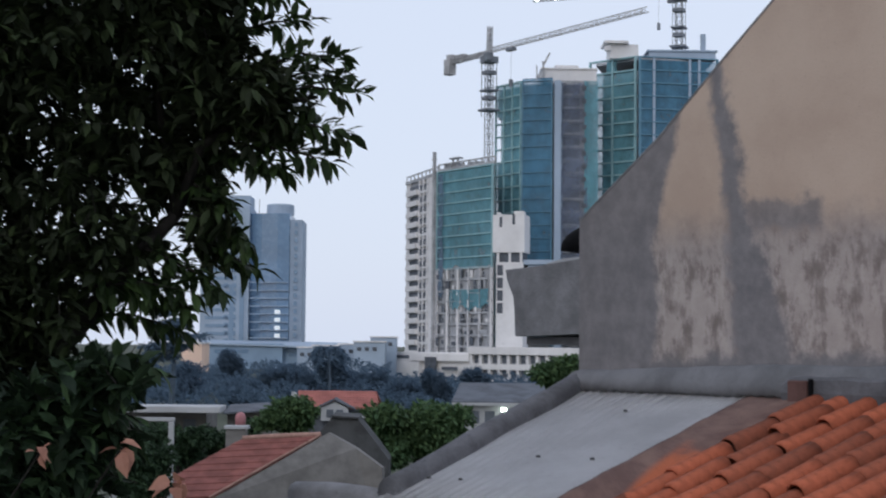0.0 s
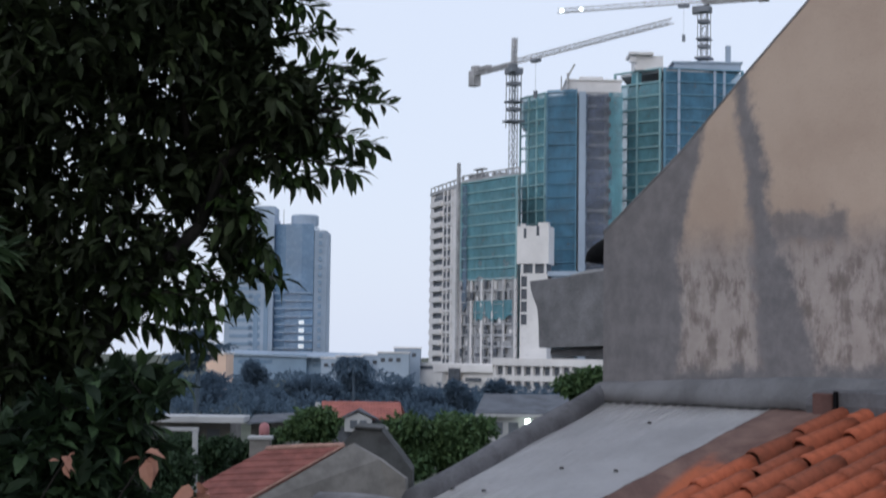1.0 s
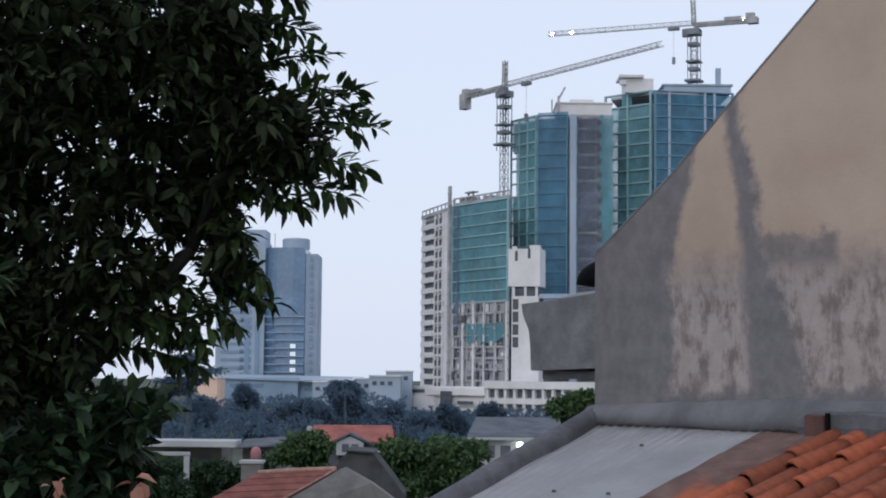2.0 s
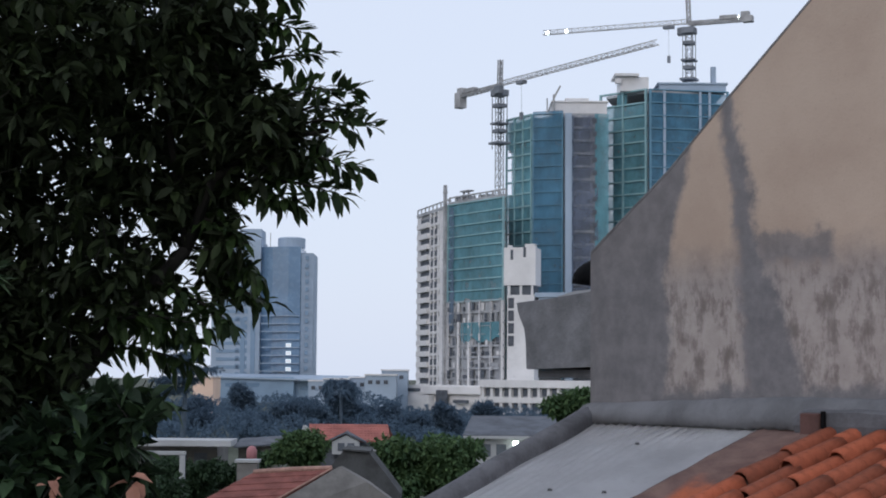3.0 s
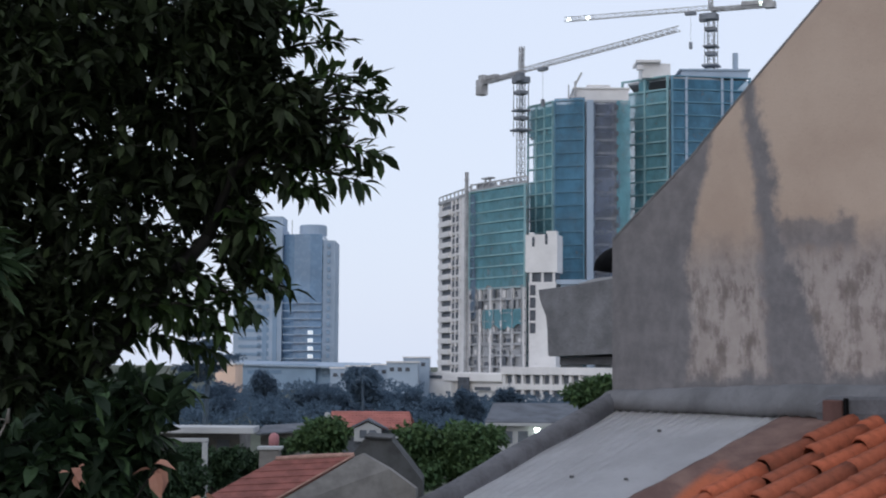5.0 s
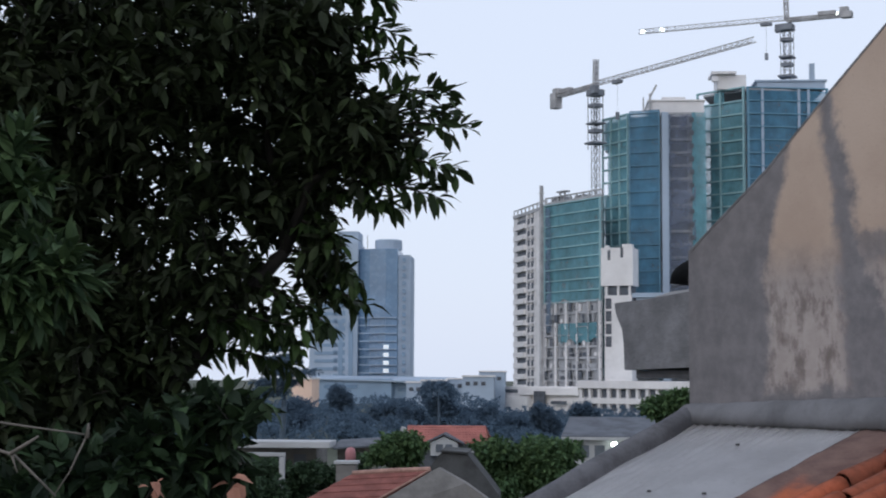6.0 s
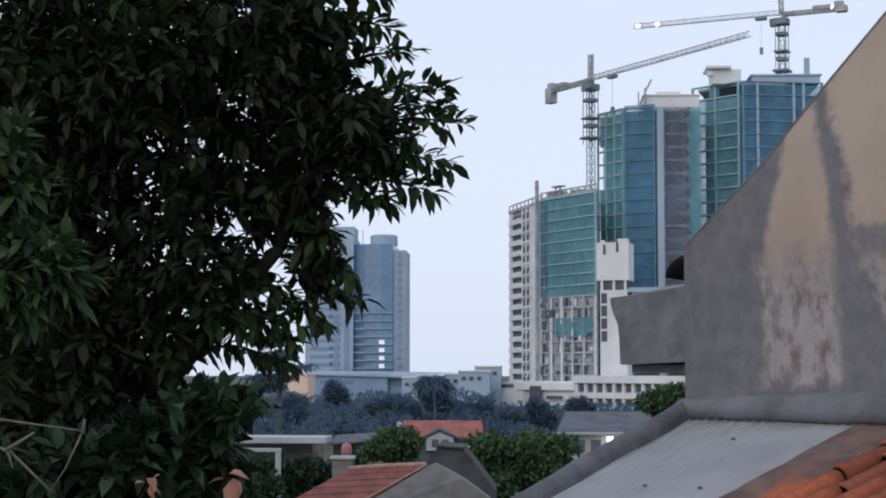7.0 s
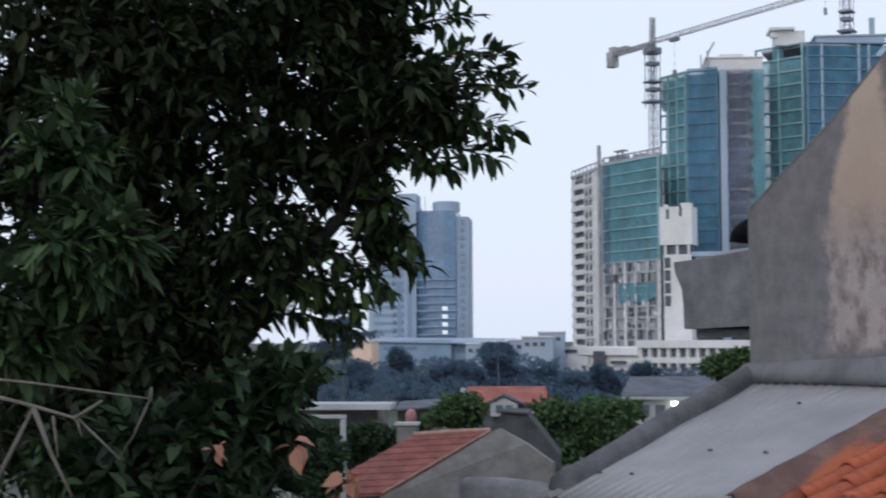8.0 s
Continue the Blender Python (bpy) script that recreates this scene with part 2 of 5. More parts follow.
M = dict(
    plaster=gable_plaster(),
    cement=paint("cement", (0.212, 0.212, 0.226), 0.9, coarse=4, fine=50, vary=0.3, bump=0.004),
    fillet=paint("smooth_cement", (0.168, 0.169, 0.181), 0.9, coarse=3, fine=40, vary=0.28, bump=0.003),
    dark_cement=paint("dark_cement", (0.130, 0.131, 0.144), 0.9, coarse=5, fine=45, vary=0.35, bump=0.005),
    sheet=paint("painted_sheet", (0.635, 0.64, 0.668), 0.55, 0.0, coarse=2.5, fine=30, vary=0.12, bump=0.0008, spec=0.4),
    screw=paint("screw", (0.12, 0.12, 0.125), 0.5, 0.6, vary=0.1),
    mortar=verge(),
    brick=paint("brick_end", (0.115, 0.062, 0.055), 0.95, coarse=6, fine=45, vary=0.35),
    tile=paint("clay_tile", (0.40, 0.105, 0.052), 0.8, coarse=7, fine=38, vary=0.45, bump=0.004, pieces=0.6, dirt=(0.05, 0.03, 0.024)),
    tank_pink=paint("faded_tank", (0.36, 0.16, 0.17), 0.7, vary=0.2),
    black=paint("black_plastic", (0.006, 0.006, 0.007), 0.8, vary=0.2, spec=0.1, dirt=(0.008, 0.008, 0.008)),
    bark=paint("bark", (0.022, 0.020, 0.018), 0.95, coarse=6, fine=40, vary=0.4, bump=0.01, stretch=(1, 1, 0.3)),
    # far trunks: bark colour lifted to blue to paint the haze
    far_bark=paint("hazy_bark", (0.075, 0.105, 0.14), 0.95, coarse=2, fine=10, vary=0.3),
    twig=paint("dry_twig", (0.15, 0.135, 0.12), 0.9, coarse=10, fine=60, vary=0.3),
    leaf=leafy("dark_leaf", (0.024, 0.031, 0.018), (0.041, 0.060, 0.025), 0.6, 0.12, 2.0, 0.08),
    leaf_tip=leafy("outer_leaf", (0.020, 0.034, 0.015), (0.048, 0.084, 0.026), 0.5, 0.16, 1.5),
    leaf_new=leafy("young_leaf", (0.026, 0.048, 0.024), (0.080, 0.130, 0.052), 0.5, 0.15, 1.6),
    leaf_broad=leafy("broad_leaf", (0.018, 0.031, 0.018), (0.075, 0.130, 0.058), 0.5, 0.12, 2.6),
    leaf_red=leafy("withered_leaf", (0.44, 0.19, 0.15), (0.50, 0.29, 0.20), 0.6, 0.2),
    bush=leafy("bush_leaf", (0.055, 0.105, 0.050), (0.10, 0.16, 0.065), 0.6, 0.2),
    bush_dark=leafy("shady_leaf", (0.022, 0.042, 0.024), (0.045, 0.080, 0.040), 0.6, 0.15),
    # blue-grey leaf colour with the haze of distance painted in
    grove=leafy("hazed_grove_leaf", (0.098, 0.150, 0.208), (0.132, 0.190, 0.258), 0.95, 0.45),
    grass=paint("ground", (0.075, 0.085, 0.06), 0.95, coarse=0.05, fine=1.5, vary=0.4, bump=0.05),
    redroof=paint("red_roof", (0.21, 0.078, 0.066), 0.85, coarse=1.2, fine=14, vary=0.3, bump=0.01),
    redroof2=paint("bright_red_roof", (0.33, 0.115, 0.095), 0.85, coarse=0.8, fine=9, vary=0.25, bump=0.01),
    ridge=paint("ridge_tile", (0.33, 0.20, 0.165), 0.85, coarse=3, fine=20, vary=0.25),
    render=paint("grey_render", (0.165, 0.158, 0.152), 0.9, coarse=0.8, fine=12, vary=0.3, bump=0.01),
    white=paint("white_render", (0.40, 0.41, 0.425), 0.85, coarse=0.25, fine=4, vary=0.16, bump=0.01),
    white_far=paint("white_wall", (0.76, 0.745, 0.745), 0.85, coarse=0.06, fine=0.9, vary=0.16, bump=0.02),
    concrete=paint("raw_concrete", (0.42, 0.43, 0.45), 0.9, coarse=0.07, fine=0.8, vary=0.3, bump=0.03),
    # dark colour standing for the shade inside rooms, windows and open bays
    dark=paint("room_shade", (0.115, 0.13, 0.155), 0.8, coarse=0.2, fine=2, vary=0.3),
    slate=paint("slate_roof", (0.105, 0.115, 0.135), 0.85, coarse=0.7, fine=8, vary=0.3, bump=0.02),
    old_roof=paint("mossy_roof", (0.062, 0.064, 0.066), 0.9, coarse=0.9, fine=9, vary=0.35, bump=0.02, dirt=(0.03, 0.032, 0.03)),
    # far glass and walls: distance haze is painted in as bluer, paler base colours
    glass_blue=paint("hazed_blue_glass", (0.165, 0.27, 0.405), 0.25, 0.0, coarse=0.05, fine=0.5, vary=0.22, bump=0.005, spec=0.5, dirt=(0.2, 0.28, 0.4)),
    pale_blue=paint("haze_blue_wall", (0.36, 0.44, 0.54), 0.7, coarse=0.06, fine=0.8, vary=0.14, dirt=(0.3, 0.36, 0.44)),
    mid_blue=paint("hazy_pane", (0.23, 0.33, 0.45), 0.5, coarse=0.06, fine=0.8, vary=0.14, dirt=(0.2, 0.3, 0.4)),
    steel=paint("crane_paint", (0.40, 0.40, 0.41), 0.6, 0.0, coarse=0.3, fine=3, vary=0.3),
    steel_dark=paint("crane_mast_paint", (0.20, 0.22, 0.25), 0.6, 0.0, coarse=0.3, fine=3, vary=0.3),
    # teal net; its colour is lightened to paint some haze
    net=netting("teal_net", (0.125, 0.305, 0.36), 0.33),
    frame_teal=paint("dusty_frame", (0.30, 0.48, 0.51), 0.9, coarse=0.07, fine=0.8, vary=0.25, bump=0.02, dirt=(0.15, 0.3, 0.34)),
    frame_blue=paint("netted_frame", (0.15, 0.29, 0.39), 0.9, coarse=0.07, fine=0.8, vary=0.25, bump=0.02, dirt=(0.1, 0.2, 0.3)),
    net_blue=netting("blue_net", (0.08, 0.205, 0.31), 0.28),
    net_grey=netting("grey_net", (0.15, 0.21, 0.29), 0.5),
    net_thin=netting("thin_grey_net", (0.17, 0.20, 0.27), 0.62),
    # warm evening light is painted into this wall colour
    peach=paint("light_tinted_wall", (0.80, 0.58, 0.46), 0.85, coarse=0.1, fine=1, vary=0.1),
    lamp=glow("lamp_glow", (0.85, 1.0, 0.9), 9.0),
    lamp_warm=glow("window_glow", (0.9, 0.97, 1.0), 0.22),
)


# ---- building helpers ----
def part(name, bm, material, parent=None, label="", matrix=None, smooth=False):
    me = bpy.data.meshes.new(name)
    if isinstance(bm, tuple):
        me.from_pydata(bm[0], [], bm[1])
    else:
        bm.to_mesh(me)
        bm.free()
    me.materials.append(material)
    if smooth:
        for p in me.polygons:
            p.use_smooth = True
    ob = new(name, me)
    if parent:
        ob.parent = parent
    if matrix is not None:
        ob.matrix_basis = matrix
    if label:
        ob["label"] = label
    return ob


def thing(name, label, category, matrix=None, group="", kind=""):
    ob = new(name)
    ob.empty_display_size = 0.3
    if matrix is not None:
        ob.matrix_basis = matrix
    return tagged(ob, label, category, group, kind)


def box(bm, x0, x1, y0, y1, z0, z1, bevel=0.0, m=None):
    vs = [bm.verts.new(p) for p in itertools.product((x0, x1), (y0, y1), (z0, z1))]
    fs = [bm.faces.new([vs[i] for i in q]) for q in ((0, 1, 3, 2), (4, 6, 7, 5), (0, 4, 5, 1), (2, 3, 7, 6), (0, 2, 6, 4), (1, 5, 7, 3))]
    if bevel:
        es = {e for f in fs for e in f.edges}
        out = bmesh.ops.bevel(bm, geom=list(es), offset=bevel, segments=2, affect="EDGES", profile=0.5)
        vs = list({v for f in out["faces"] for v in f.verts} | {v for v in vs if v.is_valid})
    if m is not None:
        bmesh.ops.transform(bm, matrix=m, verts=[v for v in vs if v.is_valid])
    return bm


def boxes(items, bevel=0.0):
    bm = bmesh.new()
    for it in items:
        box(bm, *it, bevel=bevel)
    return bm


def prism(bm, outline, y0, y1):
    """A slab: outline of (x, z) swept from y0 to y1."""
    a = [bm.verts.new((x, y0, z)) for x, z in outline]
    b = [bm.verts.new((x, y1, z)) for x, z in outline]
    n = len(a)
    bm.faces.new(a)
    bm.faces.new(b[::-1])
    for i in range(n):
        bm.faces.new((a[i], b[i], b[(i + 1) % n], a[(i + 1) % n]))
    bmesh.ops.recalc_face_normals(bm, faces=bm.faces)
    return bm


def tube(bm, pts, radii, sides=7):
    """A round limb through the points."""
    rings = []
    pts = [Vector(p) for p in pts]
    for i, p in enumerate(pts):
        d = (pts[min(i + 1, len(pts) - 1)] - pts[max(i - 1, 0)]).normalized()
        u = d.orthogonal().normalized()
        v = d.cross(u)
        r = radii[i] if isinstance(radii, (list, tuple)) else radii
        rings.append([bm.verts.new(p + r * (math.cos(a) * u + math.sin(a) * v)) for a in (2 * math.pi * k / sides for k in range(sides))])
    for r0, r1 in zip(rings, rings[1:]):
        best = min(range(sides), key=lambda s: sum((r0[k].co - r1[(k + s) % sides].co).length for k in range(sides)))
        for k in range(sides):
            bm.faces.new((r0[k], r0[(k + 1) % sides], r1[(k + 1 + best) % sides], r1[(k + best) % sides]))
    bm.faces.new(rings[0][::-1])
    bm.faces.new(rings[-1])
    return bm


def bar(bm, a, b, r, sides=4):
    return tube(bm, [a, b], [r, r], sides)


def turn_to(p, q):
    """Frame with its origin at p, x along the ground towards q, y to the left, z up."""
    d = Vector((q[0] - p[0], q[1] - p[1], 0))
    return pose(p[0], p[1], p[2] if len(p) > 2 else 0, 0, 0, math.degrees(math.atan2(d.y, d.x))), d.length


rng = np.random.default_rng(7)


def leaf_mesh(base, direction, up, length, width, droop):
    """One folded, drooping leaf as points and faces, for many at once (arrays of N x 3)."""
    n = len(base)
    d = direction / np.linalg.norm(direction, axis=1, keepdims=True)
    side = np.cross(d, up)
    side /= np.linalg.norm(side, axis=1, keepdims=True) + 1e-9
    nor = np.cross(side, d)
    L, Wd, Dp = length[:, None], width[:, None], droop[:, None]
    rows = []
    for s, wd in ((0.0, 0.06), (0.3, 0.85), (0.62, 0.9), (1.0, 0.0)):
        c = base + d * L * s - nor * Dp * L * s * s
        c[:, 2] -= (droop * length) * s * s * 0.6
        lift = nor * Wd * wd * 0.25
        rows.append((c + side * Wd * wd + lift, c, c - side * Wd * wd + lift))
    pts = np.stack([rows[0][1], *rows[1], *rows[2], rows[3][1]], axis=1).reshape(-1, 3)
    f = np.array([(0, 1, 2, 2), (0, 2, 3, 3), (1, 4, 5, 2), (2, 5, 6, 3), (4, 7, 5, 5), (5, 7, 6, 6)])
    faces = (np.arange(n)[:, None, None] * 8 + f[None]).reshape(-1, 4)
    out = [tuple(dict.fromkeys(q)) for q in faces.tolist()]
    return pts.tolist(), out


def sprigs(centres, axes, leaves, length, width, spread, droop=0.14, jitter=0.3):
    """Leaves set round the tips of shoots. centres, axes: N x 3."""
    n = len(centres)
    c = np.repeat(centres, leaves, 0)
    a = np.repeat(axes / np.linalg.norm(axes, axis=1, keepdims=True), leaves, 0)
    r = rng.normal(size=c.shape)
    r -= a * (r * a).sum(1, keepdims=True)
    r /= np.linalg.norm(r, axis=1, keepdims=True)
    t = np.tile(np.linspace(0, 1, leaves), n)[:, None]
    base = c - a * t * length * 0.9
    d = a * (1 - spread * (0.4 + 0.9 * t)) + r * spread * (0.8 + 0.4 * t) + rng.normal(size=c.shape) * 0.12
    size = rng.uniform(1 - jitter, 1 + jitter, len(c))
    up = np.array([0, 0, 1.0]) + rng.normal(size=c.shape) * 0.35
    return leaf_mesh(base, d, up, length * size, width * size * 0.5, rng.uniform(0, droop * 2, len(c)))


def in_ellipsoids(blobs, n):
    """n points spread evenly over the volume of ellipsoids (x, y, z, rx, ry, rz, weight)."""
    B = np.array(blobs)
    w = B[:, 3] * B[:, 5] * B[:, 6]
    k = rng.choice(len(B), n, p=w / w.sum())
    v = rng.normal(size=(n, 3))
    v *= (rng.uniform(size=(n, 1)) ** 0.38) / np.linalg.norm(v, axis=1, keepdims=True)
    return B[k, :3] + v * B[k, 3:6], v


# ---- ground ----
bm = bmesh.new()
gx = [-4000, -900, -300, -120, -40, 0, 40, 120, 300, 900, 4000]
gy = [-800, -100, -20, 0, 30, 60, 120, 250, 500, 1200, 4500]
grid = [[bm.verts.new((x, y, 0)) for x in gx] for y in gy]
for j in range(len(gy) - 1):
    for i in range(len(gx) - 1):
        bm.faces.new((grid[j][i], grid[j][i + 1], grid[j + 1][i + 1], grid[j + 1][i]))
tagged(part("ground", bm, M["grass"]), "dull green and earthen ground between the houses", "ground", kind="structure")

# ---- the neighbour's house: raked wall, sheet roof, tiled roof ----
# its own frame: x along the wall, y into the house, z up from the wall's foot
HOUSE = pose(0.901, 10.0, 9.295, 0, 0, -53.13)
house = thing("house", "house with stained raked gable wall, grey sheets and orange tiles", "house", HOUSE)
bm = prism(bmesh.new(), [(0, -9.2), (0, 0.955), (0.31, 1.16), (0.67, 1.395), (1.155, 1.772), (1.747, 2.215), (3.3, 3.38), (3.9, 3.40), (3.9, -9.2)], 0, 0.16)
part("gable_wall", bm, M["plaster"], house, "ochre plaster wall patched with grey cement, flaking and stained")
# thin cement edge along the rake
bm = bmesh.new()
rake = [(0.0, 0.955), (0.31, 1.16), (0.67, 1.395), (1.155, 1.772), (1.747, 2.215), (3.3, 3.38)]
for (xa, za), (xb, zb) in zip(rake, rake[1:]):
    prism(bm, [(xa, za - 0.004), (xb, zb - 0.004), (xb, zb + 0.010), (xa, za + 0.010)], -0.004, 0.17)
part("rake_edge", bm, M["cement"], house, "thin cement edge on the rake")
# concrete ledge that sticks out beyond the corner, with a paler slab on top
bm = prism(bmesh.new(), [(-0.003, 0.272), (-0.60, 0.256), (-0.618, 0.262), (-0.625, 0.42), (-0.640, 0.512), (-0.684, 0.585), (-0.704, 0.625), (-0.714, 0.681), (-0.38, 0.698), (-0.003, 0.728)], 0.012, 0.62)
part("ledge", bm, M["cement"], house, "rough concrete ledge with a moulded end")
bm = prism(bmesh.new(), [(-0.004, 0.730), (-0.36, 0.701), (-0.36, 0.712), (-0.20, 0.738), (-0.004, 0.745)], 0.05, 0.60)
part("ledge_slab", bm, M["concrete"], house, "pale slab along the ledge")
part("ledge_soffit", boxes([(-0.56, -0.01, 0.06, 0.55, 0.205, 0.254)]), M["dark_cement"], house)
# cement fillet over the sheets
bm = bmesh.new()
xs = np.linspace(-0.02, 3.6, 150)
prof = []
for i, x in enumerate(xs):
    h = 0.054 + 0.058 * min(1, max(0, x / 1.5)) + 0.007 * noise.noise((x * 5, 0, 0)) + 0.004 * noise.noise((x * 17, 0, 3))
    lowz = -0.050 + 0.008 * math.sin(i * 1.9) + 0.006 * noise.noise((x * 9, 3, 0))
    prof.append([bm.verts.new(p) for p in ((x, -0.003, h), (x, -0.045, h - 0.014), (x, -0.082, lowz + 0.06), (x, -0.095, lowz), (x, -0.003, lowz - 0.03))])
for a, b in zip(prof, prof[1:]):
    for k in range(4):
        bm.faces.new((a[k], b[k], b[k + 1], a[k + 1]))
part("cement_fillet", bm, M["fillet"], house, "grey cement fillet sealing the wall's foot", smooth=True)

# corrugated sheets: waves run down the slope
SLOPE = 0.27
bm = bmesh.new()
pitch, x0, x1 = 0.076, -0.02, 2.0
nx = int((x1 - x0) / pitch * 9)
rows = []
for s in (-0.01, 0.5, 1.0, 1.5, 1.95):
    row = []
    for i in range(nx + 1):
        left = x0 + 0.325 * max(s, 0)
        x = left + (1.41 + 0.205 * s - left) * i / nx
        row.append(bm.verts.new((x, -s, -0.052 - SLOPE * s + 0.0055 * math.cos(2 * math.pi * (x - 0.30 * s) / pitch) + 0.004 * noise.noise((x * 2, s * 2, 5)))))
    rows.append(row)
for a, b in zip(rows, rows[1:]):
    for i in range(nx):
        bm.faces.new((a[i], b[i], b[i + 1], a[i + 1]))
bmesh.ops.solidify(bm, geom=bm.faces[:], thickness=0.004)
sheet_roof = part("sheet_roof", bm, M["sheet"], house, "light grey corrugated sheets with dark screws", smooth=True)
bm0 = bmesh.new()
bmesh.ops.create_cone(bm0, cap_ends=True, segments=8, radius1=0.013, radius2=0.009, depth=0.012)
for k, (x, s) in enumerate([(0.837, 0.41), (1.388, 1.161), (1.019, 1.195), (0.658, 1.617), (0.89, 1.594), (0.265, 0.56)]):
    zz = -0.052 - SLOPE * s + 0.012
    if k == 0:
        first = part("screw", bm0, M["screw"], sheet_roof, matrix=pose(x, -s, zz))
    else:
        o = new("screw", first.data)
        o.parent, o.matrix_basis = sheet_roof, pose(x, -s, zz)


def sweep(path, profile):
    """A profile of (side, up) points carried along a path."""
    bm = bmesh.new()
    rings = []
    P = [Vector(p) for p in path]
    for i, p in enumerate(P):
        d = P[min(i + 1, len(P) - 1)] - P[max(i - 1, 0)]
        side = Vector((d.y, -d.x, 0)).normalized()
        rings.append([bm.verts.new(p + side * a + Vector((0, 0, b)) + 0.006 * noise.noise_vector((i * 0.7, a * 9, b * 9))) for a, b in profile])
    n = len(profile)
    for r0, r1 in zip(rings, rings[1:]):
        for k in range(n):
            bm.faces.new((r0[k], r0[(k + 1) % n], r1[(k + 1) % n], r1[k]))
    bm.faces.new(rings[0])
    bm.faces.new(rings[-1][::-1])
    bmesh.ops.recalc_face_normals(bm, faces=bm.faces)
    return bm


round_top = [(-0.085, -0.35), (-0.088, 0.07), (-0.07, 0.103), (-0.03, 0.118), (0.012, 0.110), (0.036, 0.085), (0.050, 0.04), (0.052, -0.06), (0.052, -0.35)]
path = [(-0.012 + 0.335 * s + 0.012 * math.sin(s * 5), -s, -0.066 - (SLOPE + 0.012) * s) for s in np.linspace(0.0, 1.86, 14)]
part("coping", sweep(path, round_top), M["dark_cement"], house, "rounded dark grey cement coping", smooth=True)
path = [(0.56 - 0.12 * k, -1.80 - 0.03 * k, -0.655 - 0.004 * k + 0.03 * math.sin(k * 0.45)) for k in range(6)]
part("low_parapet", sweep(path, round_top), M["cement"], house, "low grey parapet end", smooth=True)
bm = bmesh.new()
plan = [(-0.02, -0.02), (0.55, -1.75), (3.8, -1.75), (3.8, -0.02)]
low, high = [bm.verts.new((x, y, -9.29)) for x, y in plan], [bm.verts.new((x, y, -0.68)) for x, y in plan]
bm.faces.new(low[::-1])
bm.faces.new(high)
for i in range(4):
    bm.faces.new((low[i], low[(i + 1) % 4], high[(i + 1) % 4], high[i]))
bmesh.ops.recalc_face_normals(bm, faces=bm.faces)
part("lower_wall", bm, M["render"], house)
part("eaves_wall", boxes([(1.55, 3.8, -3.6, -1.76, -9.29, -1.7)]), M["render"], house)

# mortar verge between the sheets and the tiles
TILT = 0.345


def tile_z(s):
    return -0.062 - TILT * s


bm = bmesh.new()
strip = []
for s in np.linspace(-0.06, 1.7, 46):
    left = 1.372 + 0.19 * s + 0.02 * noise.noise((s * 5, 0, 2)) + 0.008 * noise.noise((s * 21, 0, 2))
    right = max(left + 0.16, 1.865 - 0.01 * s + 0.02 * noise.noise((s * 7, 4, 2)))
    zs, zt = -0.054 - SLOPE * s, tile_z(s)
    strip.append([bm.verts.new(p) for p in ((left, -s, min(zs, zt) - 0.06), (left, -s, zs + 0.004), (left + 0.06, -s, max(zs + 0.016, zt - 0.01)), (left * 0.5 + right * 0.5, -s, max(zt + 0.022, zs * 0.5 + zt * 0.5 + 0.02) + 0.012 * noise.noise((s * 6, 1, 1))), (right - 0.06, -s, zt + 0.035 + 0.012 * noise.noise((s * 8, 2, 2))), (right, -s, zt - 0.03))])
for a, b in zip(strip, strip[1:]):
    for k in range(5):
        bm.faces.new((a[k], b[k], b[k + 1], a[k + 1]))
bm.faces.new(strip[-1])
part("verge_mortar", bm, M["mortar"], house, "brown mortar verge washed with tile dust", smooth=True)
# dark mortar band over the tiles' top edge, with a brown patch and a pin
bm = bmesh.new()
band = []
for i, x in enumerate(np.linspace(1.685, 3.6, 60)):
    top = (0.052 + 0.006 * noise.noise((x * 6, 2, 0))) * min(1.0, 0.35 + i * 0.35)
    out = -0.112 + 0.006 * noise.noise((x * 8, 5, 0))
    band.append([bm.verts.new(p) for p in ((x, -0.02, top + 0.006), (x, out + 0.012, top), (x, out, top - 0.014), (x, out - 0.004, -0.03), (x, out + 0.01, -0.09))])
for a, b in zip(band, band[1:]):
    for k in range(4):
        bm.faces.new((a[k], b[k], b[k + 1], a[k + 1]))
bm.faces.new(band[0])
part("flashing_upstand", bm, M["dark_cement"], house, "dark mortar band over the tiles")
part("mortar_patch", boxes([(1.745, 1.875, -0.135, -0.119, -0.08, 0.034)], 0.007), M["brick"], house, "brown mortar patch")
part("flashing_pin", boxes([(1.886, 1.906, -0.14, -0.118, -0.075, 0.045)], 0.004), M["black"], house, "short dark pin")

# clay tiles
bm = bmesh.new()
prof = [(-0.082, -0.03), (-0.078, -0.045), (-0.066, -0.048), (-0.055, -0.040), (-0.050, 0.0), (-0.042, 0.030), (-0.018, 0.047), (0.014, 0.047), (0.036, 0.032), (0.043, 0.0), (0.049, -0.040), (0.066, -0.048), (0.080, -0.045)]
L = 0.37
ring = []
for s, lift, grow in ((0.0, 0.0, 0.93), (L * 0.5, 0.003, 0.96), (L - 0.05, 0.006, 0.98), (L - 0.025, 0.008, 1.01), (L, 0.005, 1.0)):
    ring.append([bm.verts.new((x * grow, -s, z * grow + lift)) for x, z in prof])
for a, b in zip(ring, ring[1:]):
    for k in range(len(prof) - 1):
        bm.faces.new((a[k], b[k], b[k + 1], a[k + 1]))
bmesh.ops.recalc_face_normals(bm, faces=bm.faces)
bmesh.ops.solidify(bm, geom=bm.faces[:], thickness=0.010)
tile_roof = thing("tile_roof", "orange clay pantiles, blackened in places", "")
del tile_roof["label"]
tile_roof.parent = house
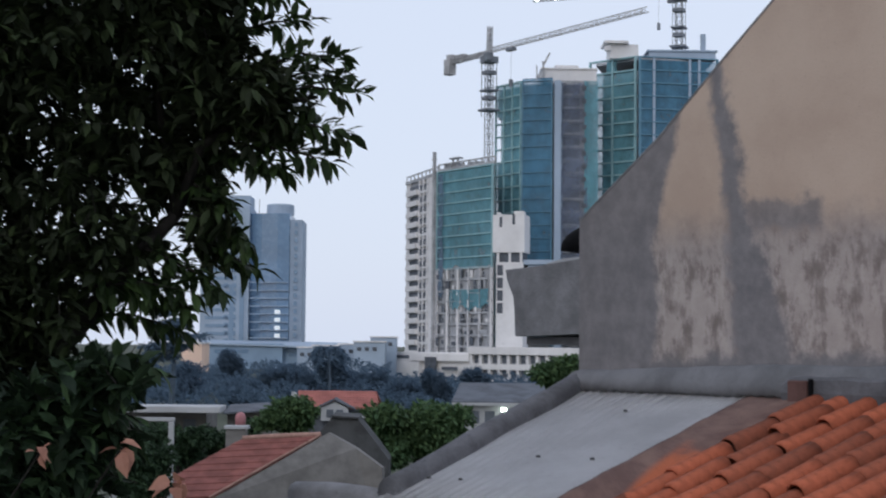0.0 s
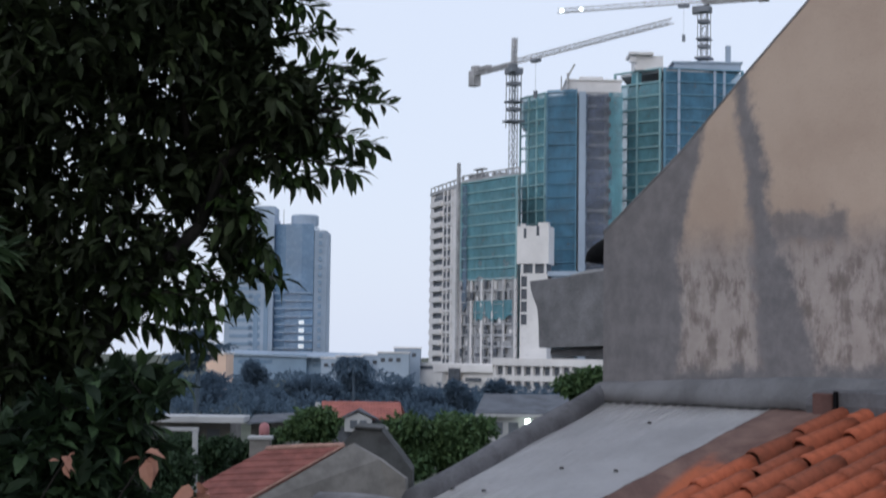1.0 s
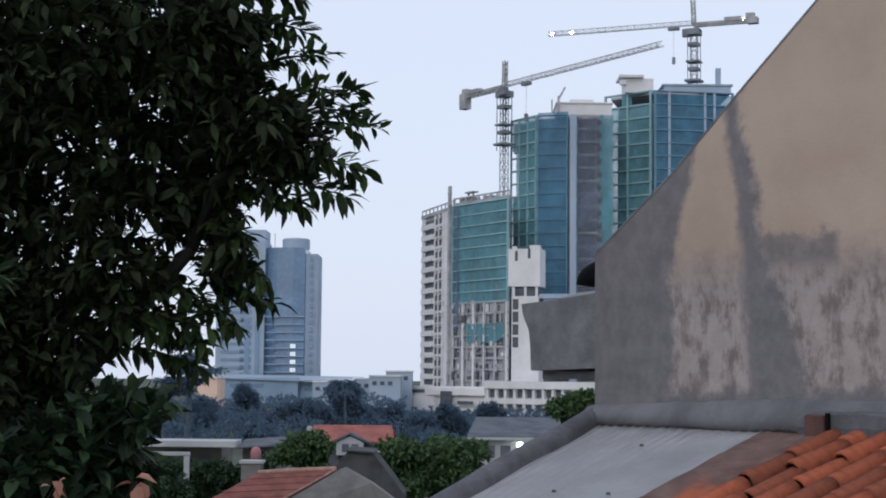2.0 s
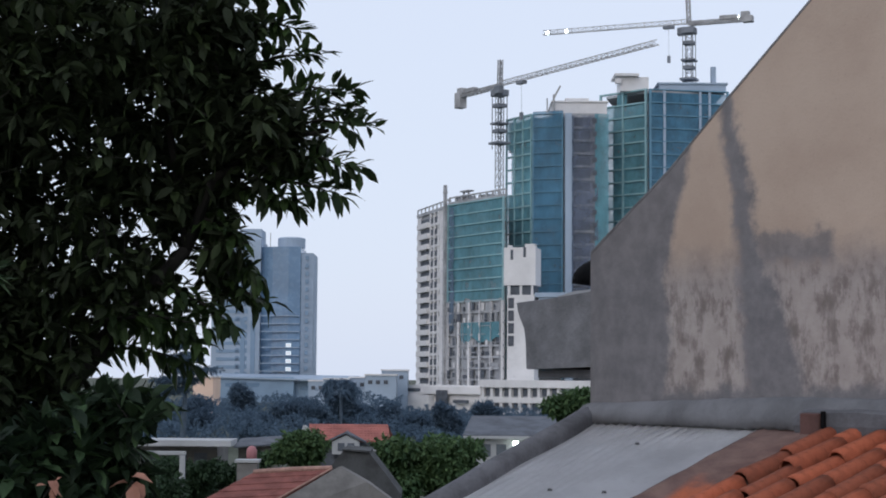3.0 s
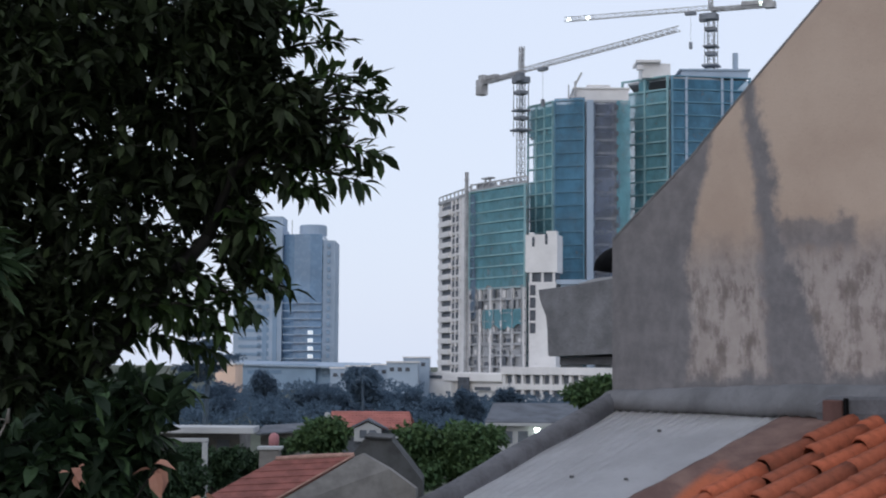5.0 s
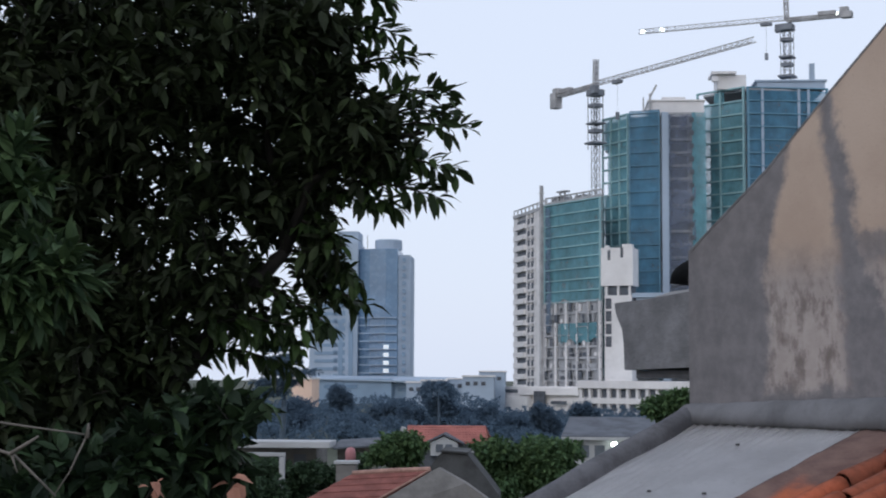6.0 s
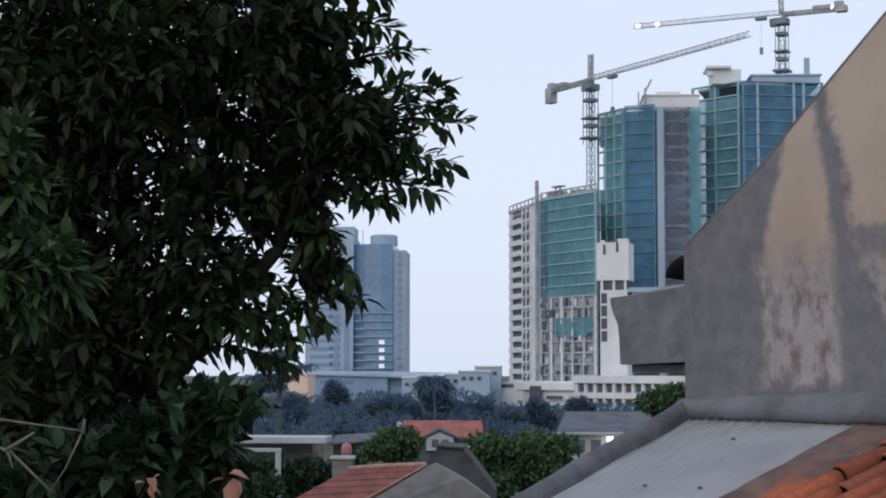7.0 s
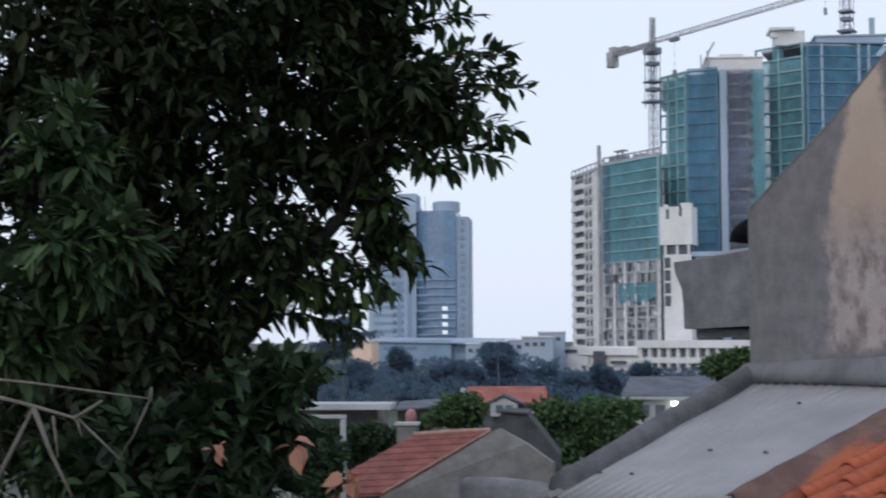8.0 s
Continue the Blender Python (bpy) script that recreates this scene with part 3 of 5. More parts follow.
part("batten_deck", boxes([(0.04, 2.3, -1.0, 1.0, -0.02, 0.0)]), M["brick"], tile_roof, matrix=Matrix.Translation((1.80, -0.95, tile_z(0.95) - 0.085)) @ pose(0, 0, 0, math.degrees(math.atan(TILT))))
tile_mesh = bpy.data.meshes.new("tile")
bm.to_mesh(tile_mesh)
bm.free()
for p in tile_mesh.polygons:
    p.use_smooth = True
tile_mesh.materials.append(M["tile"])
angle = math.degrees(math.atan(TILT))
R = random.Random(5)
for c in range(-1, 10):
    for r in range(6):
        s = -0.06 + 0.335 * r - 0.11 * ((c * 7) % 3) + 0.04 * (c % 2) + (0.1 if c == 0 else 0.0)
        if c < 0 and s < 0.9 or r == 5 and c > 6:
            continue
        o = new("tile", tile_mesh)
        o.parent = tile_roof
        o.matrix_basis = pose(1.925 + 0.163 * c - 0.055 * s - (0.05 if c < 0 else 0.0) + R.uniform(-0.007, 0.007), -s + R.uniform(-0.03, 0.03), tile_z(s) + (0.014 if c < 0 else 0.004) + R.uniform(-0.004, 0.006), angle + R.uniform(-1.0, 1.4), R.uniform(-3, 3), -3.2 + R.uniform(-1.6, 1.6))

# black basin on the ledge behind the corner
bm = bmesh.new()
N = 22
rows = []
for j in range(9):
    a = j / 8 * math.pi / 2
    q, h = math.sin(a) ** 1.15, 0.205 * math.cos(a) ** 0.8
    rows.append([bm.verts.new((0.37 * q * math.cos(2 * math.pi * k / N), 0.30 * q * math.sin(2 * math.pi * k / N), h)) for k in range(N)] if j else [bm.verts.new((0, 0, 0.205))])
for k in range(N):
    bm.faces.new((rows[0][0], rows[1][k], rows[1][(k + 1) % N]))
for a, b in zip(rows[1:], rows[2:]):
    for k in range(N):
        bm.faces.new((a[k], b[k], b[(k + 1) % N], a[(k + 1) % N]))
bmesh.ops.solidify(bm, geom=bm.faces[:], thickness=0.01)
basin = thing("basin", "black plastic basin turned upside down on the ledge", "basin", HOUSE @ pose(-0.215, 0.475, 0.778, 0, 6, 0))
part("bowl", bm, M["black"], basin, smooth=True)
bm = bmesh.new()
bmesh.ops.create_cone(bm, cap_ends=True, segments=10, radius1=0.028, radius2=0.012, depth=0.07)
part("knob", bm, M["black"], basin, matrix=pose(-0.12, -0.03, 0.215))


# ---- trees close by ----
def shoot_points(path, n, start=0.35):
    """n points along a polyline from a share of its length to its end, with the direction there."""
    P = np.array(path, float)
    seg = np.linalg.norm(np.diff(P, axis=0), axis=1)
    at = np.concatenate([[0], np.cumsum(seg)])
    out = []
    for q in np.linspace(start, 1.0, n) * at[-1]:
        i = min(int(np.searchsorted(at, q, side="right")) - 1, len(seg) - 1)
        d = (P[i + 1] - P[i]) / seg[i]
        out.append((P[i] + d * (q - at[i]), d))
    return out


def big_leaf_tree(label, trunk, girth, limbs, blobs, count, per, length, width, spread, mat, centre, outward=0.7):
    """girth: radius at the foot and at the top; blobs: ellipsoids of x, y, z, half widths, weight."""
    t = thing("tree", label, "tree", pose(*trunk[0]))
    root = np.array(trunk[0])
    inv = Matrix.Translation(-Vector(trunk[0]))
    bm = bmesh.new()
    tube(bm, [inv @ Vector(p) for p in trunk], [girth[0] + (girth[1] - girth[0]) * i / (len(trunk) - 1) for i in range(len(trunk))], 9)
    part("trunk", bm, M["bark"], t, smooth=True)
    for pts, r in limbs:
        bm = bmesh.new()
        tube(bm, [inv @ Vector(p) for p in pts], [r * (1 - 0.7 * i / (len(pts) - 1)) for i in range(len(pts))], 6)
        part("limb", bm, M["bark"], t, smooth=True)
    c, v = in_ellipsoids(blobs, count)
    axes = v * outward + rng.normal(size=v.shape) * 0.5 + np.array([0.12, 0, -0.05])
    pts, faces = sprigs(c - root, axes, per, length, width, spread)
    tagged(part("crown", (pts, faces), mat, t), kind="stuff")
    # thin shoots that carry the leaves
    bm = bmesh.new()
    hub = np.array(centre)
    for p, a in list(zip(c, axes))[::3]:
        a = a / np.linalg.norm(a)
        back = p - a * length * 1.5 + (hub - p) * 0.05
        bar(bm, tuple(back - root), tuple(p - root), 0.0025, 3)
    tagged(part("twig_growth", bm, M["bark"], t), kind="stuff")
    return t


# the dark tree: dense inner foliage, and leafy branches that reach out against the sky
dark_blobs = [
    (-1.82, 8.2, 11.02, 0.93, 0.8, 0.74, 1.0),
    (-0.92, 8.0, 10.64, 0.34, 0.4, 0.23, 1.25),
    (-1.12, 8.0, 11.05, 0.26, 0.4, 0.40, 1.1),
    (-1.08, 8.1, 10.02, 0.13, 0.3, 0.20, 0.5),
    (-1.75, 8.2, 10.16, 0.50, 0.6, 0.44, 0.55),
    (-2.16, 8.1, 9.62, 0.52, 0.6, 0.50, 1.0),
    (-2.60, 8.2, 10.60, 0.60, 0.6, 1.10, 1.1),
    (-2.55, 8.0, 9.20, 0.55, 0.6, 0.60, 1.2),
    (-1.45, 8.1, 9.84, 0.26, 0.4, 0.16, 0.4),
    (-1.24, 8.3, 10.36, 0.28, 0.4, 0.22, 1.1),
]
trunk = [(-2.75, 8.5, 0), (-2.72, 8.45, 4), (-2.55, 8.4, 7.5), (-2.10, 8.25, 9.20), (-1.80, 8.2, 9.50), (-1.50, 8.1, 9.84), (-1.25, 8.1, 10.12)]
limbs = [
    ([(-1.25, 8.1, 10.12), (-1.12, 8.0, 10.45), (-0.80, 7.95, 10.64), (-0.55, 7.9, 10.68)], 0.032),
    ([(-2.10, 8.25, 9.20), (-2.1, 8.3, 10.2), (-2.0, 8.2, 11.2), (-1.7, 8.2, 11.7)], 0.05),
    ([(-1.25, 8.1, 10.12), (-1.35, 8.1, 10.7), (-1.1, 8.0, 11.2)], 0.03),
]
tree = big_leaf_tree("dark leafy tree seen against the evening sky", trunk, (0.11, 0.030), limbs, dark_blobs, 3500, 8, 0.100, 0.042, 0.8, M["leaf"], (-1.6, 8.1, 10.4))
reach = [  # x, z of the start, the bend and the end of each outer branch
    (-1.00, 10.64, -0.62, 10.73, -0.42, 10.70), (-0.95, 10.80, -0.66, 10.90, -0.52, 10.87), (-1.10, 10.98, -0.82, 11.06, -0.66, 11.06),
    (-1.15, 11.18, -0.88, 11.24, -0.76, 11.20), (-1.10, 11.40, -0.88, 11.42, -0.78, 11.38), (-0.95, 10.56, -0.62, 10.55, -0.46, 10.50),
    (-1.00, 10.47, -0.72, 10.43, -0.56, 10.38), (-1.10, 10.44, -0.88, 10.40, -0.74, 10.33), (-1.20, 10.12, -1.02, 10.06, -0.94, 10.00),
    (-1.25, 10.06, -1.05, 9.94, -0.93, 9.88), (-1.38, 9.95, -1.16, 9.84, -1.06, 9.77), (-1.55, 9.80, -1.32, 9.72, -1.20, 9.66),
    (-1.22, 10.28, -1.10, 10.24, -1.02, 10.18), (-1.02, 10.72, -0.66, 10.82, -0.50, 10.79),
    (-1.75, 9.62, -1.48, 9.63, -1.28, 9.57), (-1.70, 9.76, -1.38, 9.78, -1.18, 9.74),
]
foot = np.array(trunk[0])
for k, (xa, za, xb, zb, xc, zc) in enumerate(reach):
    y = 7.9 + 0.05 * (k % 5)
    path = [(xa, y + 0.1, za), (xb + 0.02, y, zb), (xc + 0.03, y - 0.05, zc)]
    stem = [tuple(np.array(p) - foot) for p in path]
    limb = part("limb", tube(bmesh.new(), stem, [0.011, 0.007, 0.003], 5), M["bark"], tree, smooth=True)
    c, a = [], []
    for q, (p, d) in enumerate(shoot_points(path, 6, 0.25)):
        for side in (-1, 1):
            off = np.array([0.0, rng.uniform(-0.7, 0.7), side * rng.uniform(0.25, 0.9)])
            w = d + off * (1.0 if q < 5 else 0.45) + np.array([0, 0, 0.12 if zc > 10.6 else -0.2])
            w /= np.linalg.norm(w)
            c.append(p - foot + w * rng.uniform(0.03, 0.07))
            a.append(w)
    tagged(part("spray", sprigs(np.array(c), np.array(a), 6, 0.096, 0.040, 0.6, 0.09 if zc > 10.6 else 0.2), M["leaf_tip"], limb), kind="stuff")

young_blobs = [
    (-1.34, 7.0, 9.34, 0.25, 0.25, 0.12, 1.2),
    (-1.58, 7.1, 9.12, 0.34, 0.3, 0.22, 1.2),
    (-1.95, 6.9, 8.95, 0.5, 0.3, 0.30, 1.0),
    (-1.62, 7.2, 8.85, 0.26, 0.3, 0.26, 1.2),
]
big_leaf_tree("low broad-leaved tree with green upright leaf tufts", [(-1.9, 7.2, 0), (-1.85, 7.15, 5), (-1.7, 7.1, 9.0)], (0.09, 0.02), [([(-1.75, 7.1, 8.6), (-1.6, 7.05, 9.1), (-1.45, 7.0, 9.35)], 0.015)], young_blobs, 430, 8, 0.112, 0.050, 0.65, M["leaf_broad"], (-1.7, 7.0, 9.1))
tuft_blobs = [
    (-2.05, 6.2, 10.20, 0.22, 0.25, 0.14, 1.0),
    (-1.90, 6.1, 9.88, 0.24, 0.25, 0.20, 1.4),
    (-2.00, 6.2, 10.32, 0.14, 0.2, 0.20, 0.7),
    (-2.20, 6.2, 9.60, 0.25, 0.25, 0.25, 0.8),
]
big_leaf_tree("young tree with lighter green whorled leaves", [(-3.0, 6.4, 0), (-2.95, 6.4, 5), (-2.75, 6.35, 9.3)], (0.08, 0.02), [([(-2.75, 6.35, 9.2), (-2.15, 6.3, 9.7), (-2.02, 6.2, 10.1)], 0.015)], tuft_blobs, 250, 9, 0.115, 0.038, 0.6, M["leaf_new"], (-2.1, 6.2, 9.8))

# dry branch with bare twigs
dry = thing("dry_branch", "bare dry grey branch with broken twigs", "branch", pose(-2.2, 5.6, 8.9))
for pts, r in [
    ([(-0.1, 0, 0.49), (0.25, 0, 0.455), (0.47, 0, 0.425), (0.66, 0, 0.40)], 0.006),
    ([(0.66, 0, 0.39), (0.665, 0, 0.44)], 0.009),
    ([(0.66, 0, 0.40), (0.60, 0, 0.27), (0.54, 0, 0.18)], 0.004),
    ([(-0.1, 0.02, 0.46), (0.22, 0.02, 0.38), (0.40, 0.02, 0.33), (0.55, 0.02, 0.19)], 0.009),
    ([(0.40, -0.01, 0.335), (0.50, -0.03, 0.395)], 0.008),
    ([(0.40, 0.0, 0.33), (0.42, 0.0, 0.27)], 0.006),
    ([(0.24, 0.02, 0.37), (0.30, 0.02, 0.22), (0.38, 0.02, 0.06)], 0.011),
    ([(0.31, 0.02, 0.34), (0.335, 0.0, 0.20)], 0.006),
    ([(-0.1, 0.02, -0.1), (0.1, 0.02, 0.1), (0.24, 0.02, 0.37)], 0.012),
]:
    bm = bmesh.new()
    tube(bm, pts, [r * (1 - 0.5 * i / (len(pts) - 1)) for i in range(len(pts))], 6)
    part("twig", bm, M["twig"], dry, smooth=True)
part("stem", tube(bmesh.new(), [(-0.3, 0.05, -8.9), (-0.25, 0.05, -4), (-0.1, 0.02, -0.1)], [0.06, 0.04, 0.014], 8), M["bark"], dry)

# withered reddish leaves low in the foliage
for x, y, z, n, size in ((-1.515, 6.5, 9.07, 5, 0.042), (-1.20, 6.5, 9.085, 4, 0.058), (-0.99, 6.5, 8.945, 8, 0.06)):
    w = thing("withered_leaf", "withered pinkish-orange leaves on a thin stalk", "leaf", pose(x, y, z), "withered leaves")
    for k in range(n):
        way = np.array([[math.cos(k * 2.1 + x), -0.35 - 0.3 * (k % 2), math.sin(k * 2.1 + x) * 0.7]])
        p, f = sprigs(np.array([[0.015 * math.cos(k * 1.7), -0.01 * k, 0.015 * math.sin(k * 1.7)]]), way, 1, size, size * 0.9, 0.3, 0.45)
        part("blade", (p, f), M["leaf_red"], w)
    part("stalk", bar(bmesh.new(), (0, 0, 0), (-0.25, 0.2, -0.35), 0.004, 5), M["bark"], w)


# ---- garden trees and groves further off ----
def crown_tree(x, y, height, rx, rz, mat, label, group="", leaves=700, size=0.35, lumps=7, seed=0, gap=0.5):
    """A tree with a tapered trunk, limbs and a lumpy crown of small leaf clumps."""
    r = random.Random(seed)
    t = thing("tree", label, "tree", pose(x, y, 0), group)
    top = height - rz
    wood = M["far_bark"] if mat is M["grove"] else M["bark"]
    bm = bmesh.new()
    tube(bm, [(0, 0, 0), (r.uniform(-0.1, 0.1) * rx, 0, top * 0.5), (0, 0, top)], [0.09 * rx + 0.05, 0.06 * rx + 0.04, 0.04 * rx], 7)
    part("trunk", bm, wood, t)
    blobs = []
    for k in range(lumps):
        a, q = r.uniform(0, 6.28), r.uniform(0.25, 0.75)
        b = (math.cos(a) * rx * q, math.sin(a) * rx * q * 0.8, top + r.uniform(-0.55, 0.6) * rz, rx * r.uniform(0.3, 0.5), rx * 0.4, rz * r.uniform(0.3, 0.45), 1.0)
        blobs.append(b)
        bm = bmesh.new()
        tube(bm, [(0, 0, top * 0.75), (b[0] * 0.5, b[1] * 0.5, (top * 0.75 + b[2]) / 2), b[:3]], [0.03 * rx + 0.02, 0.02 * rx, 0.008 * rx], 5)
        part("limb", bm, wood, t)
    blobs.append((0, 0, top, rx * 0.62, rx * 0.5, rz * 0.68, 1.0))
    c, v = in_ellipsoids(blobs, leaves)
    p, f = sprigs(c, v + rng.normal(size=v.shape) * 0.5, 5, size, size * 0.5, 0.8)
    tagged(part("crown", (p, f), mat, t), kind="stuff")
    return t


crown_tree(-0.5, 95, 6.7, 3.7, 2.3, M["bush"], "dense green garden tree beside the roofs", leaves=3400, size=0.32, seed=1, lumps=12)
crown_tree(-9.6, 110, 6.1, 2.5, 1.5, M["bush"], "rounded green garden tree behind a red roof", leaves=1600, size=0.30, seed=2, lumps=10)
crown_tree(4.75, 60, 9.35, 1.1, 0.9, M["bush"], "green tree top showing past the wall", leaves=900, size=0.22, seed=3)
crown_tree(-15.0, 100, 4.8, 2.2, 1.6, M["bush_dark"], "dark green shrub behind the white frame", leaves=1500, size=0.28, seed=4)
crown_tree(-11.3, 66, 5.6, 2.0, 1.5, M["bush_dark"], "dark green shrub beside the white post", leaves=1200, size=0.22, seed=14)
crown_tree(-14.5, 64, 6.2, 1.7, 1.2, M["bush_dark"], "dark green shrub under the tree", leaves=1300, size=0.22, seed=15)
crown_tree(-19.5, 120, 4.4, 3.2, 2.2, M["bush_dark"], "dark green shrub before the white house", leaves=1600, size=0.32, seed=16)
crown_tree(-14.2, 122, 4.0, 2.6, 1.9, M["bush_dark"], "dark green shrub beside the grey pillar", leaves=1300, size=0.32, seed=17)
# the trees' haze is painted into their leaf and bark colours
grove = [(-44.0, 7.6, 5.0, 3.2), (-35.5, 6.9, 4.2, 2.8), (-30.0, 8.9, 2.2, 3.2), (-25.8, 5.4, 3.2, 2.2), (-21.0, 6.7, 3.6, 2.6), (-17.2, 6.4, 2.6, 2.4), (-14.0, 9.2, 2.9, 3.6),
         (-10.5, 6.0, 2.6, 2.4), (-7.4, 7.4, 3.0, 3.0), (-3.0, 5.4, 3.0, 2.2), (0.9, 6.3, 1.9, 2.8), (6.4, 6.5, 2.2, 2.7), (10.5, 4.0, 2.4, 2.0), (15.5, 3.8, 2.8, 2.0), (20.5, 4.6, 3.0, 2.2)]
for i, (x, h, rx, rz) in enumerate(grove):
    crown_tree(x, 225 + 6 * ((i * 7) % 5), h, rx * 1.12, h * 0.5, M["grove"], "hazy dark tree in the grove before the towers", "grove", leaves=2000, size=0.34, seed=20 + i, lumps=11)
# a palm that stands out of the grove
palm = thing("palm_tree", "hazy palm with drooping fronds above the grove", "palm", pose(-13.6, 224, 0), "grove")
part("trunk", tube(bmesh.new(), [(0, 0, 0), (0.15, 0, 4), (0, 0, 8.3)], [0.26, 0.2, 0.16], 8), M["far_bark"], palm)
for k in range(15):
    a, rise, reach_out = k * 2.4, 0.3 + 0.9 * ((k * 5) % 7) / 7, 2.3 + 0.9 * ((k * 3) % 4) / 4
    line = [np.array([math.cos(a) * reach_out * q, math.sin(a) * reach_out * q, 8.3 + 2.6 * rise * q - (1.3 + rise) * q * q * 1.35]) for q in np.linspace(0, 1, 9)]
    d = np.gradient(np.array(line), axis=0)
    side = np.cross(d, (0, 0, 1.0))
    c = np.repeat(np.array(line)[1:], 4, 0)
    way = np.concatenate([np.stack([x * 0.5 + y * q + np.array([0, 0, -0.10]) for q in (-1, -0.6, 0.6, 1)]) for x, y in zip(d[1:], side[1:])])
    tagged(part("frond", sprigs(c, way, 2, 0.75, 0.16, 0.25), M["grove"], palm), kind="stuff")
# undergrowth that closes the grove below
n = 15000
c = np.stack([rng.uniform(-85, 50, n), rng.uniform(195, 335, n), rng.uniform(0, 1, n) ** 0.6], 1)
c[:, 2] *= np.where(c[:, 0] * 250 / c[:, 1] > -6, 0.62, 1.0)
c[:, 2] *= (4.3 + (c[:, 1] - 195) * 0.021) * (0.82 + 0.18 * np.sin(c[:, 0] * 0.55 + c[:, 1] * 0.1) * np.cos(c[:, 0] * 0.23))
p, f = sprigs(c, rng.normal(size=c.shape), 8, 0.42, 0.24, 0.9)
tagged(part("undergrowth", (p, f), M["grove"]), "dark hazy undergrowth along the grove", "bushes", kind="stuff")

# tall tree with flat layers of foliage
t = thing("tree", "tall hazy tree with flat layered branches", "tree", pose(-26.5, 170, 0))
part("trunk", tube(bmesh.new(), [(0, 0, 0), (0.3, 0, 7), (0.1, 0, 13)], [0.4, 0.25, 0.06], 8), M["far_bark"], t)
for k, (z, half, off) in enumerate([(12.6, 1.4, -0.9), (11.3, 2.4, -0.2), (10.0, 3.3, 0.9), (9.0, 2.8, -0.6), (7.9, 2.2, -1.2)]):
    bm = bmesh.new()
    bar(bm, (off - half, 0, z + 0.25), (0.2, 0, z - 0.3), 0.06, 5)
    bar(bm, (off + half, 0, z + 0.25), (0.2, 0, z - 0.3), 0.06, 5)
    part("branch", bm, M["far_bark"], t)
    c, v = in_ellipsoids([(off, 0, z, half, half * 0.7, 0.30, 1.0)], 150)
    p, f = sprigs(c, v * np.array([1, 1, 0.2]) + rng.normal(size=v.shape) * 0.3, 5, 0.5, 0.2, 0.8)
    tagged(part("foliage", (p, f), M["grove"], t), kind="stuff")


# ---- low houses ----
def quad_slab(bm, a, b, c, d, thick):
    """A roof slab with thickness from its four upper corners."""
    up = [Vector(p) for p in (a, b, c, d)]
    dn = [p - Vector((0, 0, thick)) for p in up]
    u, l = [bm.verts.new(p) for p in up], [bm.verts.new(p) for p in dn]
    bm.faces.new(u)
    bm.faces.new(l[::-1])
    for i in range(4):
        bm.faces.new((u[i], l[i], l[(i + 1) % 4], u[(i + 1) % 4]))
    return bm


def tiled_slope(parent, a, b, c, d, mat, rows, cols, name="roof_slope"):
    """Roof slope from ridge a-b to eave d-c: a slab with stepped tile courses and rolls."""
    a, b, c, d = (Vector(p) for p in (a, b, c, d))
    roof = part(name, quad_slab(bmesh.new(), a, b, c, d, 0.12), mat, parent)
    n = (b - a).cross(d - a).normalized()
    n = n if n.z > 0 else -n
    bm = bmesh.new()
    for r in range(rows):
        f0, f1 = r / rows, (r + 1) / rows
        pts = []
        for i in range(cols * 2 + 1):
            q = i / (cols * 2)
            top, low = a.lerp(b, q), d.lerp(c, q)
            h = 0.045 if i % 2 else 0.02
            pts.append((bm.verts.new(top.lerp(low, f0) + n * h), bm.verts.new(top.lerp(low, f1) + n * (h + 0.03)), bm.verts.new(top.lerp(low, f1) + n * 0.004)))
        for p0, p1 in zip(pts, pts[1:]):
            bm.faces.new((p0[0], p0[1], p1[1], p1[0]))
            bm.faces.new((p0[1], p0[2], p1[2], p1[1]))
    tagged(part("tiling", bm, mat, roof), kind="stuff")
    return roof


red = thing("house", "low house with a dull red tiled roof and grey rendered gable", "house")
rl, rr, dn = Vector((-8.54, 76.3, 5.06)), Vector((-4.92, 75.5, 5.31)), Vector((-4.6, -3.0, -2.57))
tiled_slope(red, rl, rr, rr + dn, rl + dn, M["redroof"], 9, 16)
part("ridge", tube(bmesh.new(), [rl + Vector((0, -0.05, 0.03)), (rl + rr) / 2 + Vector((0, -0.05, 0.06)), rr + Vector((0, -0.05, 0.03))], 0.12, 8), M["ridge"], red, "pale pinkish ridge tiles")
part("verge", tube(bmesh.new(), [rr + Vector((0, -0.1, 0.02)), rr + dn + Vector((0, -0.1, 0.02))], 0.05, 6), M["ridge"], red)
bm = bmesh.new()
e = rr + dn
front = [rr + Vector((0.05, -0.1, -0.05)), Vector((-4.55, 75.4, 5.42)), Vector((-3.3, 75.2, 4.75)), Vector((-2.1, 75.0, 3.9)), Vector((-2.0, 75.0, 0)), Vector((e.x + 0.1, e.y, 0)), e + Vector((0.1, 0, -0.15))]
va = [bm.verts.new(p) for p in front]
vb = [bm.verts.new(p + Vector((0.1, 0.4, 0))) for p in front]
bm.faces.new(va)
bm.faces.new(vb[::-1])
for i in range(len(va)):
    bm.faces.new((va[i], vb[i], vb[(i + 1) % len(va)], va[(i + 1) % len(va)]))
bmesh.ops.recalc_face_normals(bm, faces=bm.faces)
part("gable_wall", bm, M["render"], red, "grey rendered gable wall")
part("side_wall", boxes([(-12.6, -9.8, 73.6, 74.0, 0, 2.7)]), M["render"], red)
shed = thing("shed", "grey rendered shed behind the red-roofed house", "shed")
part("wall", prism(bmesh.new(), [(-5.6, 0), (-5.6, 4.9), (-4.9, 5.75), (-3.6, 5.65), (-2.6, 4.4), (-2.0, 3.6), (-2.0, 0)], 84, 88), M["old_roof"], shed)
